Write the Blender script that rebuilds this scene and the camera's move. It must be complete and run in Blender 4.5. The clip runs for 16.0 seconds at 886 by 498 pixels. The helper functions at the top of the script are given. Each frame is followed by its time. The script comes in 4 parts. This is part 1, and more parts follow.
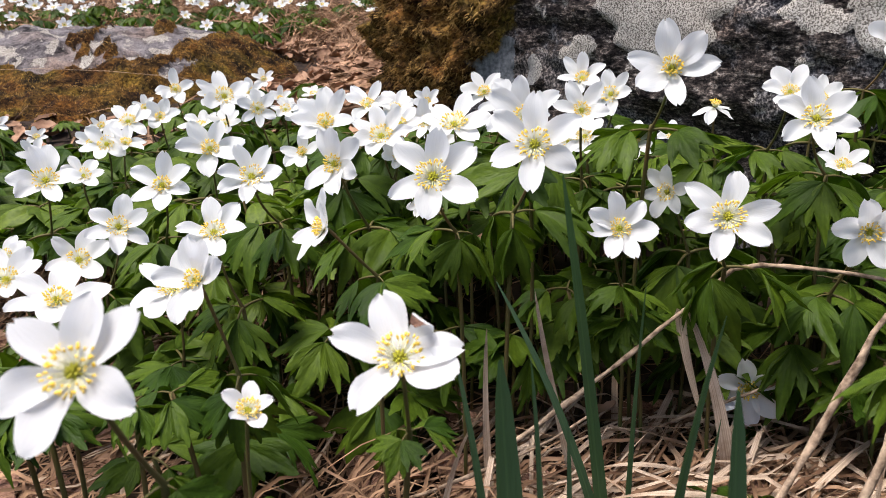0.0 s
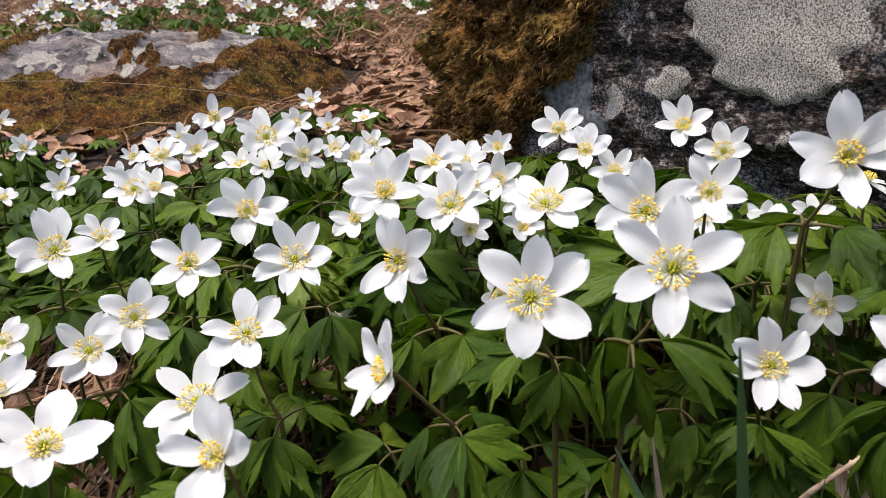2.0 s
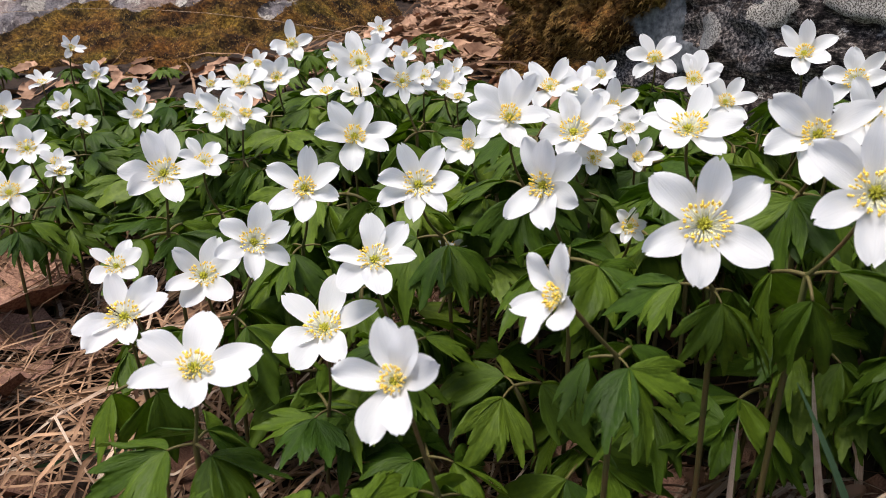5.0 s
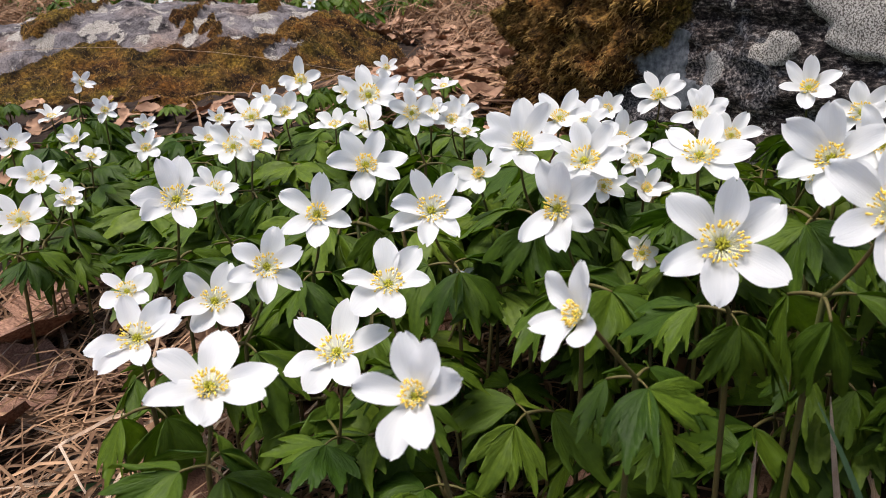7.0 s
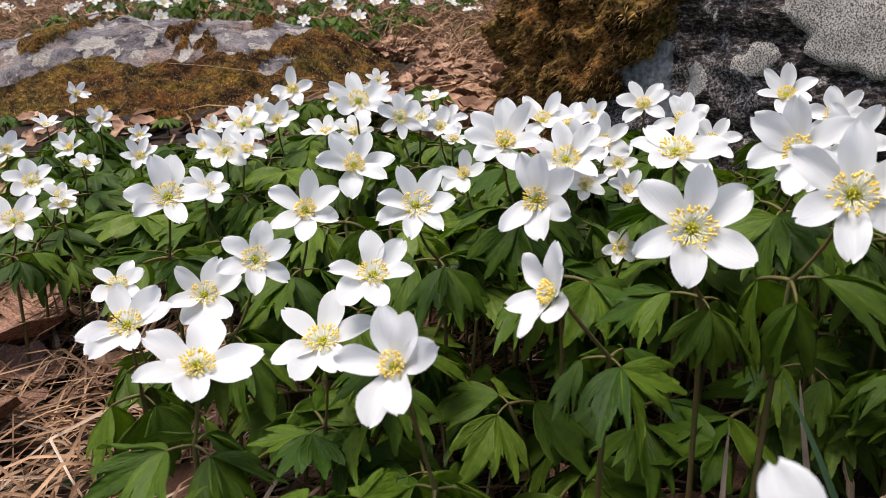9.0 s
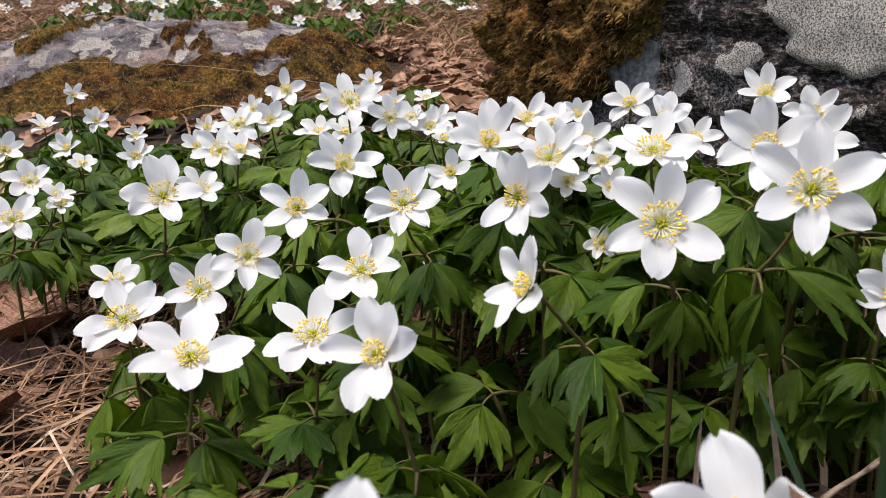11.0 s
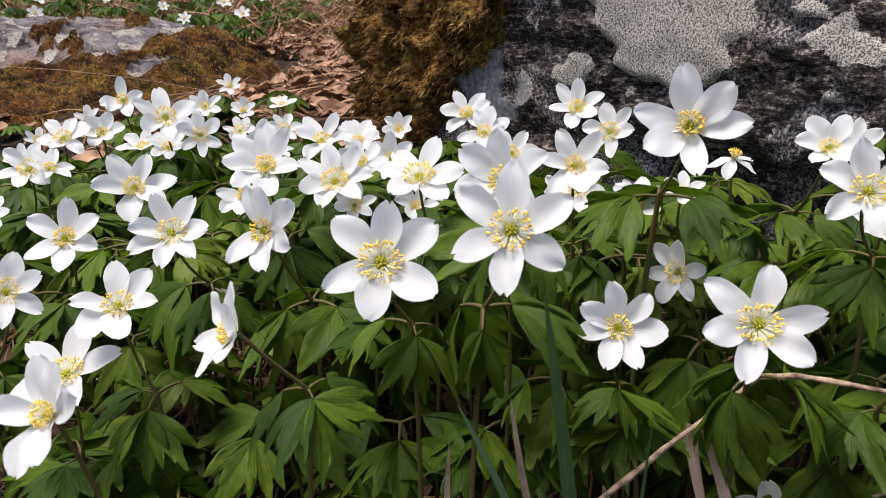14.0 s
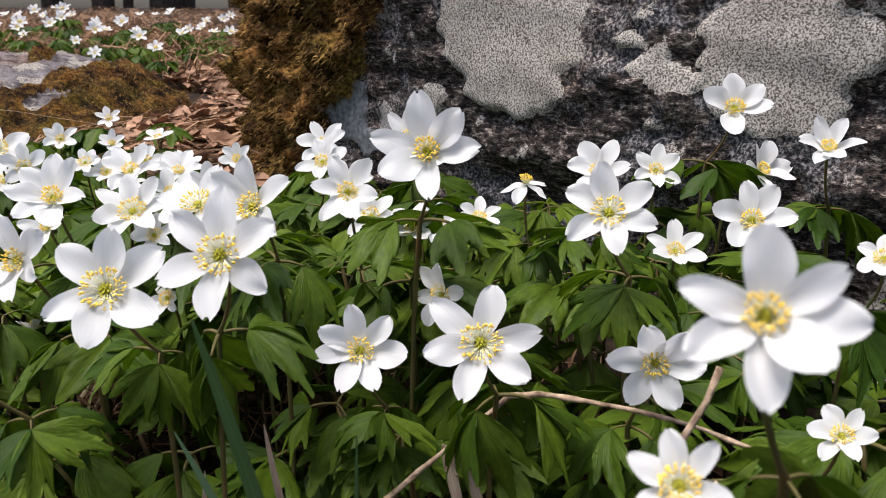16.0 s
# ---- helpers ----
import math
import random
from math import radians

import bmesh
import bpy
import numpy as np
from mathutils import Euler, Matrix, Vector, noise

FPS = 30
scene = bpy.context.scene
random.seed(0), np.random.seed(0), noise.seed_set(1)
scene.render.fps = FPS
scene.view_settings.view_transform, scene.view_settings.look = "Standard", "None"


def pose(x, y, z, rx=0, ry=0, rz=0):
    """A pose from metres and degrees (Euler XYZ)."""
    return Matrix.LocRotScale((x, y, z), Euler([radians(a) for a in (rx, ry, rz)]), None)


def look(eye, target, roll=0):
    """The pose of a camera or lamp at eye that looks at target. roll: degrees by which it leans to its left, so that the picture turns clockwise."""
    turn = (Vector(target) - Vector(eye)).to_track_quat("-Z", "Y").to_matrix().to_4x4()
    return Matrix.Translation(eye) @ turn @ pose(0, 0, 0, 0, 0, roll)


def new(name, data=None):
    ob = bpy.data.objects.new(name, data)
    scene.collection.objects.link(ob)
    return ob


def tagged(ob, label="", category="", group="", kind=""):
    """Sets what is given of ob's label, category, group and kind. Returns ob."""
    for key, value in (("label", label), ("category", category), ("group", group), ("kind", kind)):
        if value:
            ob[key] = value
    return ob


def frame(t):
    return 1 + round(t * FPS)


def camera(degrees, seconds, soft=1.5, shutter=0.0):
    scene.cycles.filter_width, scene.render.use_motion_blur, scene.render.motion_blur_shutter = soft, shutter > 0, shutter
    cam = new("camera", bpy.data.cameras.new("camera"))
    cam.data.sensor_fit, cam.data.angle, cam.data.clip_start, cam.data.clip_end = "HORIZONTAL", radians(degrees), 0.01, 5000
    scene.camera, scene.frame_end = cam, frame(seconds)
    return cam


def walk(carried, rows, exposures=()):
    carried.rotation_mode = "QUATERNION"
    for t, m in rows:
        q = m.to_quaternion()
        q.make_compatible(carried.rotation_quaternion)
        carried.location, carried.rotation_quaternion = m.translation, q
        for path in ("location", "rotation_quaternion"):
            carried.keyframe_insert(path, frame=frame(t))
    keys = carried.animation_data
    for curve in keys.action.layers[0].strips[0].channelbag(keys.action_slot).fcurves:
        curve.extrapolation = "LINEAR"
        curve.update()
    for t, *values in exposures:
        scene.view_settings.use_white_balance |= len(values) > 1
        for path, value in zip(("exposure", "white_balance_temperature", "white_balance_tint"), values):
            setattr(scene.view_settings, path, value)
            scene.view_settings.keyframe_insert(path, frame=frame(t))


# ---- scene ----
cam = camera(58.0, 16.0, soft=0.75)
cam.data.dof.use_dof, cam.data.dof.focus_distance, cam.data.dof.aperture_fstop = True, 0.39, 38.0
PATH = [
    (0, (0.072, 0.111, 0.267), (-0.01, 2.014, -0.343), -1.3),
    (0.5, (0.076, 0.127, 0.275), (-0.033, 2.029, -0.334), -1.1),
    (1, (0.071, 0.15, 0.283), (-0.075, 2.051, -0.32), -1.2),
    (1.5, (0.062, 0.172, 0.284), (-0.107, 2.075, -0.309), -1.0),
    (2, (0.053, 0.187, 0.285), (-0.13, 2.079, -0.336), -0.8),
    (2.5, (0.046, 0.191, 0.283), (-0.149, 2.064, -0.392), -0.6),
    (3, (0.041, 0.196, 0.277), (-0.176, 2.052, -0.435), -0.6),
    (3.5, (0.03, 0.191, 0.277), (-0.196, 2.032, -0.47), -0.6),
    (4, (0.022, 0.193, 0.277), (-0.217, 2.027, -0.485), -0.6),
    (6.5, (0.014, 0.19, 0.274), (-0.246, 2.045, -0.428), -0.6),
    (7, (0.012, 0.189, 0.271), (-0.241, 2.061, -0.385), -0.3),
    (7.5, (0.013, 0.187, 0.268), (-0.245, 2.069, -0.355), -0.2),
    (8, (0.014, 0.185, 0.266), (-0.242, 2.072, -0.346), -0.1),
    (8.5, (0.015, 0.182, 0.265), (-0.231, 2.071, -0.344), -0.0),
    (9, (0.017, 0.179, 0.264), (-0.224, 2.07, -0.342), -0.0),
    (11.5, (0.024, 0.169, 0.268), (-0.206, 2.059, -0.344), -0.4),
    (12, (0.027, 0.169, 0.271), (-0.178, 2.061, -0.345), -0.1),
    (12.5, (0.036, 0.172, 0.272), (-0.146, 2.066, -0.342), 0.1),
    (13, (0.048, 0.175, 0.274), (-0.094, 2.073, -0.341), 0.2),
    (13.5, (0.064, 0.18, 0.275), (-0.037, 2.079, -0.345), 0.3),
    (14, (0.081, 0.182, 0.278), (0.019, 2.079, -0.352), 0.2),
    (14.5, (0.099, 0.183, 0.282), (0.066, 2.08, -0.35), 0.2),
    (15, (0.119, 0.182, 0.281), (0.114, 2.087, -0.326), 0.1),
    (15.5, (0.134, 0.181, 0.279), (0.161, 2.094, -0.303), 0.1),
    (16, (0.145, 0.179, 0.277), (0.194, 2.1, -0.277), 0.2),
]
walk(cam, [(t, look(eye, target, roll)) for t, eye, target, roll in PATH],
     ((0, 1.04, 6370, 13), (1.5, 0.88, 6370, 13), (4, 0.82, 6370, 13), (9, 0.82, 6370, 13), (12.5, 0.80, 6370, 13), (16, 0.90, 6370, 13)))

# ---- world and light ----
world = bpy.data.worlds.new("overcast_sky")
scene.world = world
world.use_nodes = True
wn = world.node_tree
sky = wn.nodes.new("ShaderNodeTexSky")
sky.sky_type = "NISHITA"
sky.sun_disc = False
sky.sun_elevation, sky.sun_rotation = radians(74), radians(-110)
sky.dust_density, sky.air_density, sky.ozone_density = 4.0, 1.0, 1.0
wn.links.new(sky.outputs[0], wn.nodes["Background"].inputs[0])
wn.nodes["Background"].inputs[1].default_value = 0.105
sun_data = bpy.data.lights.new("sun", "SUN")
sun_data.energy, sun_data.angle, sun_data.color = 3.2, radians(30), (1.0, 0.96, 0.9)
sun = new("sun", sun_data)
sun.matrix_world = look((-0.8, 0.1, 3.2), (0, 0.4, 0.1))


# ---- materials ----
def material(name, rough=0.6, spec=0.4):
    m = bpy.data.materials.new(name)
    m.use_nodes = True
    b = m.node_tree.nodes["Principled BSDF"]
    b.inputs["Roughness"].default_value = rough
    b.inputs["Specular IOR Level"].default_value = spec
    return m, m.node_tree, b


def node(nt, kind, **values):
    n = nt.nodes.new(kind)
    for key, value in values.items():
        n.inputs[key.replace("_", " ")].default_value = value
    return n


def noise_tex(nt, scale, detail=4.0, rough=0.55, space="Object"):
    tc = nt.nodes.new("ShaderNodeTexCoord")
    n = node(nt, "ShaderNodeTexNoise", Scale=scale, Detail=detail, Roughness=rough)
    nt.links.new(tc.outputs[space], n.inputs["Vector"])
    return n.outputs["Fac"]


def ramp(nt, fac, *stops):
    r = nt.nodes.new("ShaderNodeValToRGB")
    e = r.color_ramp.elements
    while len(e) < len(stops):
        e.new(0.5)
    for el, (p, c) in zip(e, stops):
        el.position, el.color = p, (*c, 1)
    nt.links.new(fac, r.inputs[0])
    return r.outputs[0]


def mix(nt, fac, a, b, blend="MIX"):
    m = nt.nodes.new("ShaderNodeMix")
    m.data_type, m.blend_type = "RGBA", blend
    for slot, value in ((0, fac), (6, a), (7, b)):
        if isinstance(value, (int, float)):
            m.inputs[slot].default_value = value
        elif isinstance(value, tuple):
            m.inputs[slot].default_value = (*value, 1)
        else:
            nt.links.new(value, m.inputs[slot])
    return m.outputs[2]


def bump(nt, bsdf, height, strength, distance):
    b = node(nt, "ShaderNodeBump", Strength=strength, Distance=distance)
    nt.links.new(height, b.inputs["Height"])
    nt.links.new(b.outputs[0], bsdf.inputs["Normal"])


def attribute(nt, name):
    a = nt.nodes.new("ShaderNodeAttribute")
    a.attribute_name = name
    return a.outputs["Fac"]


def random_of(nt, island=False):
    if island:
        return nt.nodes.new("ShaderNodeNewGeometry").outputs["Random Per Island"]
    return nt.nodes.new("ShaderNodeObjectInfo").outputs["Random"]


def thin(nt, bsdf, colour, amount):
    """Light through a thin blade or petal."""
    t = nt.nodes.new("ShaderNodeBsdfTranslucent")
    if isinstance(colour, tuple):
        t.inputs[0].default_value = (*colour, 1)
    else:
        nt.links.new(colour, t.inputs[0])
    m = nt.nodes.new("ShaderNodeMixShader")
    m.inputs[0].default_value = amount
    nt.links.new(bsdf.outputs[0], m.inputs[1])
    nt.links.new(t.outputs[0], m.inputs[2])
    nt.links.new(m.outputs[0], nt.nodes["Material Output"].inputs[0])


def petal_material():
    m, nt, b = material("petal_white", 0.55, 0.25)
    uv = nt.nodes.new("ShaderNodeUVMap")
    sep = nt.nodes.new("ShaderNodeSeparateXYZ")
    nt.links.new(uv.outputs[0], sep.inputs[0])
    stretch = nt.nodes.new("ShaderNodeMapping")
    stretch.inputs["Scale"].default_value = (26, 1.6, 1)
    nt.links.new(uv.outputs[0], stretch.inputs[0])
    veins = node(nt, "ShaderNodeTexNoise", Scale=1.0, Detail=3.0)
    nt.links.new(stretch.outputs[0], veins.inputs["Vector"])
    white = ramp(nt, veins.outputs["Fac"], (0.3, (0.74, 0.74, 0.745)), (0.7, (0.86, 0.86, 0.855)))
    base = ramp(nt, sep.outputs[1], (0.0, (0.84, 0.82, 0.42)), (0.10, (0.88, 0.87, 0.74)), (0.24, (0.95, 0.95, 0.95)))
    specks = ramp(nt, noise_tex(nt, 260, 2), (0.70, (1, 1, 1)), (0.78, (0.80, 0.72, 0.58)))
    colour = mix(nt, 1.0, mix(nt, 1.0, white, base, "MULTIPLY"), specks, "MULTIPLY")
    colour = mix(nt, 0.35, colour, white)
    nt.links.new(colour, b.inputs["Base Color"])
    bump(nt, b, veins.outputs["Fac"], 0.35, 0.0005)
    thin(nt, b, (0.88, 0.88, 0.88), 0.48)
    return m


def leaf_material(name, dark, light, island=False, sheer=0.22):
    m, nt, b = material(name, 0.50, 0.12)
    tone = ramp(nt, random_of(nt, island), (0.0, dark), (1.0, light))
    mottle = ramp(nt, noise_tex(nt, 9, 3), (0.3, (0.72, 0.75, 0.7)), (0.7, (1.15, 1.12, 1.0)))
    colour = mix(nt, 1.0, tone, mottle, "MULTIPLY")
    uv = nt.nodes.new("ShaderNodeUVMap")
    wave = node(nt, "ShaderNodeTexNoise", Scale=7.0, Detail=2.0)
    nt.links.new(uv.outputs[0], wave.inputs["Vector"])
    sep = nt.nodes.new("ShaderNodeSeparateXYZ")
    nt.links.new(uv.outputs[0], sep.inputs[0])
    mid = nt.nodes.new("ShaderNodeMath")
    mid.operation = "ABSOLUTE"
    nt.links.new(sep.outputs[0], mid.inputs[0])
    rib = ramp(nt, mid.outputs[0], (0.0, (1, 1, 1)), (0.09, (0, 0, 0)))
    ribbed = mix(nt, rib, colour, mix(nt, 1.0, colour, (1.3, 1.26, 1.2), "MULTIPLY"))
    nt.links.new(ribbed, b.inputs["Base Color"])
    slant = node(nt, "ShaderNodeMath")
    slant.operation = "MULTIPLY_ADD"
    nt.links.new(mid.outputs[0], slant.inputs[0])
    slant.inputs[1].default_value = -0.9
    nt.links.new(sep.outputs[1], slant.inputs[2])
    turns = node(nt, "ShaderNodeMath")
    turns.operation = "MULTIPLY"
    nt.links.new(slant.outputs[0], turns.inputs[0])
    turns.inputs[1].default_value = 34.0
    veins = node(nt, "ShaderNodeMath")
    veins.operation = "SINE"
    nt.links.new(turns.outputs[0], veins.inputs[0])
    bump(nt, b, mix(nt, 0.06, wave.outputs["Fac"], veins.outputs[0]), 0.4, 0.0012)
    thin(nt, b, mix(nt, 1.0, ribbed, (1.7, 2.0, 0.7), "MULTIPLY"), sheer)
    return m


def plain(name, low, high, scale, rough=0.7, relief=0.0, island=None, spec=0.12, sheer=0.0):
    m, nt, b = material(name, rough, spec)
    n = noise_tex(nt, scale, 5)
    colour = ramp(nt, n, (0.3, low), (0.7, high))
    if island is not None:
        tone = ramp(nt, random_of(nt, island), (0.0, (0.36, 0.31, 0.27)), (0.5, (0.92, 0.89, 0.85)), (1.0, (1.22, 1.18, 1.1)))
        colour = mix(nt, 1.0, colour, tone, "MULTIPLY")
    nt.links.new(colour, b.inputs["Base Color"])
    if relief:
        bump(nt, b, n, 0.7, relief)
    if sheer:
        thin(nt, b, colour, sheer)
    return m


def withered_material():
    """Bleached dry leaf blade with streaks along its length."""
    m, nt, b = material("withered_straw", 0.75, 0.12)
    uv = nt.nodes.new("ShaderNodeUVMap")
    stretch = nt.nodes.new("ShaderNodeMapping")
    stretch.inputs["Scale"].default_value = (16, 1.5, 1)
    nt.links.new(uv.outputs[0], stretch.inputs[0])
    streak = node(nt, "ShaderNodeTexNoise", Scale=1.0, Detail=4.0)
    nt.links.new(stretch.outputs[0], streak.inputs["Vector"])
    colour = ramp(nt, streak.outputs["Fac"], (0.30, (0.22, 0.15, 0.10)), (0.46, (0.50, 0.38, 0.28)), (0.64, (0.70, 0.57, 0.45)))
    stain = ramp(nt, noise_tex(nt, 55, 4), (0.33, (0.62, 0.54, 0.48)), (0.55, (1.0, 0.98, 0.95)))
    colour = mix(nt, 1.0, colour, stain, "MULTIPLY")
    nt.links.new(colour, b.inputs["Base Color"])
    bump(nt, b, streak.outputs["Fac"], 0.8, 0.0006)
    thin(nt, b, colour, 0.15)
    return m


def boulder_material(name="boulder_rock", pale=False):
    """Dark gneiss with pale crustose lichen where the lichen attribute is set and brown moss felt where the moss attribute is."""
    m, nt, b = material(name, 0.9, 0.08)
    tc = nt.nodes.new("ShaderNodeTexCoord")
    lay = nt.nodes.new("ShaderNodeMapping")
    lay.inputs["Scale"].default_value = (1.0, 1.0, 3.0)
    lay.inputs["Rotation"].default_value = (0.1, 0.2, 0.0)
    nt.links.new(tc.outputs["Object"], lay.inputs[0])
    bands = node(nt, "ShaderNodeTexNoise", Scale=120.0, Detail=12.0, Roughness=0.80)
    nt.links.new(lay.outputs[0], bands.inputs["Vector"])
    grain = noise_tex(nt, 520, 4, 0.65)
    blotch = noise_tex(nt, 16, 6, 0.65)
    dark = ramp(nt, bands.outputs["Fac"], (0.44, (0.012, 0.010, 0.010)), (0.49, (0.030, 0.025, 0.023)), (0.53, (0.062, 0.051, 0.046)), (0.57, (0.14, 0.118, 0.104)), (0.62, (0.30, 0.27, 0.245)))
    blue = ramp(nt, grain, (0.36, (0.022, 0.022, 0.025)), (0.50, (0.072, 0.072, 0.078)), (0.64, (0.19, 0.188, 0.192)))
    rock = mix(nt, ramp(nt, blotch, (0.50, (0, 0, 0)), (0.54, (0.8, 0.8, 0.8))), dark, blue)
    if pale:
        rock = ramp(nt, noise_tex(nt, 30, 7, 0.68), (0.36, (0.016, 0.014, 0.015)), (0.44, (0.070, 0.062, 0.064)), (0.52, (0.118, 0.106, 0.109)), (0.66, (0.18, 0.164, 0.166)))
    speck = ramp(nt, grain, (0.40, (0.42, 0.42, 0.43)), (0.50, (1.0, 1.0, 1.0)), (0.60, (1.2, 1.18, 1.16) if pale else (1.7, 1.62, 1.55)))
    rock = mix(nt, 1.0, rock, speck, "MULTIPLY")
    warm = ramp(nt, noise_tex(nt, 8, 3), (0.5, (1, 1, 1)), (0.7, (1.35, 1.1, 0.9)))
    rock = mix(nt, 1.0, rock, warm, "MULTIPLY")
    crack = node(nt, "ShaderNodeTexNoise", Scale=1050.0, Detail=4.0, Roughness=0.62, Distortion=0.4)
    nt.links.new(tc.outputs["Object"], crack.inputs["Vector"])
    crust = ramp(nt, crack.outputs["Fac"], (0.43, (0.10, 0.088, 0.076)), (0.49, (0.30, 0.276, 0.248)), (0.56, (0.54, 0.505, 0.46)))
    crust = mix(nt, 1.0, crust, ramp(nt, noise_tex(nt, 24, 3), (0.3, (0.82, 0.80, 0.77)), (0.7, (1.0, 1.0, 1.0))), "MULTIPLY")
    if not pale:
        across = nt.nodes.new("ShaderNodeSeparateXYZ")
        nt.links.new(tc.outputs["Object"], across.inputs[0])
        film = ramp(nt, noise_tex(nt, 300, 5, 0.6), (0.36, (0.085, 0.088, 0.094)), (0.55, (0.165, 0.170, 0.178)), (0.68, (0.24, 0.24, 0.245)))
        crust = mix(nt, ramp(nt, across.outputs[0], (0.112, (0, 0, 0)), (0.124, (1, 1, 1))), film, crust)
    if pale:
        crust = mix(nt, 1.0, crust, (0.74, 0.73, 0.72), "MULTIPLY")
    ragged = nt.nodes.new("ShaderNodeMath")
    ragged.operation = "MULTIPLY_ADD"
    nt.links.new(noise_tex(nt, 95, 5, 0.7), ragged.inputs[0])
    ragged.inputs[1].default_value = 0.75
    nt.links.new(attribute(nt, "lichen"), ragged.inputs[2])
    edge = ramp(nt, ragged.outputs[0], (0.80, (0, 0, 0)), (0.84, (1, 1, 1)))
    flecks = ramp(nt, noise_tex(nt, 70, 6, 0.62), (0.615, (0, 0, 0)), (0.645, (0.85, 0.85, 0.85)))
    edge = mix(nt, 1.0, edge, flecks, "LIGHTEN")
    colour = mix(nt, edge, rock, crust)
    felt = ramp(nt, noise_tex(nt, 260, 4, 0.75), (0.36, (0.014, 0.008, 0.004)), (0.5, (0.100, 0.058, 0.020)), (0.66, (0.27, 0.165, 0.056)))
    # noise darks stand in for shaded pits between cushions, beside the moss's own tone
    tuft = ramp(nt, noise_tex(nt, 34, 5, 0.65), (0.40, (0.16, 0.14, 0.12)), (0.49, (0.7, 0.68, 0.65)), (0.60, (1.35, 1.25, 0.95)))
    felt = mix(nt, 1.0, felt, tuft, "MULTIPLY")
    felt = mix(nt, 1.0, felt, ramp(nt, noise_tex(nt, 13, 4), (0.38, (0.80, 0.62, 0.62)), (0.50, (0.95, 0.93, 0.9)), (0.62, (0.92, 1.12, 0.8))), "MULTIPLY")
    if pale:
        felt = mix(nt, 1.0, felt, (0.58, 0.55, 0.42), "MULTIPLY")
    ragged2 = nt.nodes.new("ShaderNodeMath")
    ragged2.operation = "MULTIPLY_ADD"
    nt.links.new(noise_tex(nt, 60, 4, 0.6), ragged2.inputs[0])
    ragged2.inputs[1].default_value = 0.6
    nt.links.new(attribute(nt, "moss"), ragged2.inputs[2])
    colour = mix(nt, ramp(nt, ragged2.outputs[0], (0.76, (0, 0, 0)), (0.84, (1, 1, 1))), colour, felt)
    nt.links.new(colour, b.inputs["Base Color"])
    pitted = noise_tex(nt, 160, 6, 0.65)
    bump(nt, b, mix(nt, edge, pitted, mix(nt, 0.75, crack.outputs["Fac"], (0.5, 0.5, 0.5))), 0.8, 0.003)
    return m


PETAL = petal_material()
LEAF = leaf_material("leaf_green", (0.021, 0.046, 0.004), (0.062, 0.099, 0.008), sheer=0.18)
SHOOT = leaf_material("shoot_green", (0.044, 0.077, 0.008), (0.094, 0.136, 0.014))
BLADE = leaf_material("blade_green", (0.036, 0.068, 0.040), (0.066, 0.115, 0.066), True, 0.2)
STEM = plain("stem", (0.055, 0.075, 0.02), (0.12, 0.07, 0.03), 60, 0.5)
ANTHER = plain("anther_yellow", (0.74, 0.49, 0.05), (0.88, 0.67, 0.14), 500, 0.7)
FILAMENT = plain("filament", (0.80, 0.76, 0.42), (0.86, 0.85, 0.68), 300, 0.6)
PISTIL = plain("pistil_green", (0.42, 0.40, 0.03), (0.60, 0.57, 0.08), 700, 0.7, 0.0006)
STRAW = plain("dry_straw", (0.090, 0.047, 0.027), (0.43, 0.275, 0.172), 40, 0.75, 0.0004, True, sheer=0.12)
TWIG = plain("dry_stalk", (0.08, 0.050, 0.032), (0.46, 0.34, 0.235), 260, 0.85, 0.0016)
DEAD = plain("dead_leaf", (0.11, 0.055, 0.040), (0.36, 0.215, 0.155), 45, 0.75, 0.0010, False)
LITTER = plain("litter", (0.13, 0.068, 0.044), (0.47, 0.30, 0.205), 45, 0.8, 0.001, True)
SOIL = plain("soil", (0.009, 0.006, 0.0045), (0.040, 0.026, 0.018), 90, 0.95, 0.004)
WITHERED = withered_material()
BOULDER = boulder_material()
PALE_ROCK = boulder_material("pale_rock", True)
MOSS = plain("moss_brown", (0.105, 0.060, 0.022), (0.42, 0.27, 0.095), 30, 0.95, 0.0, True, 0.02, 0.2)
BARK = plain("bark", (0.05, 0.04, 0.035), (0.16, 0.13, 0.11), 12, 0.9, 0.01)


# ---- geometry helpers ----
def smooth(a, b, x):
    u = min(1.0, max(0.0, (x - a) / (b - a)))
    return u * u * (3 - 2 * u)


def ground_z(x, y):
    z = 0.05 + 0.10 * min(max(x, 0.0), 0.3)
    rise = 0.09 * smooth(0.48, 0.95, y) * (1 - 0.35 * smooth(-0.12, -0.4, x) * (1 - smooth(0.8, 1.2, y)))
    far = 0.035 * max(0.0, min(y, 4.0) - 1.3) + 0.02 * max(0.0, min(y, 14.0) - 4.0)
    return z + rise + far + 0.010 * noise.noise(Vector((x * 7, y * 7, 0))) + 0.004 * noise.noise(Vector((x * 31, y * 31, 3)))


def profile(u, *points):
    """Straight-line interpolation through (u, value) points."""
    for (a, p), (c, q) in zip(points, points[1:]):
        if u <= c:
            return p + (q - p) * (u - a) / (c - a)
    return points[-1][1]


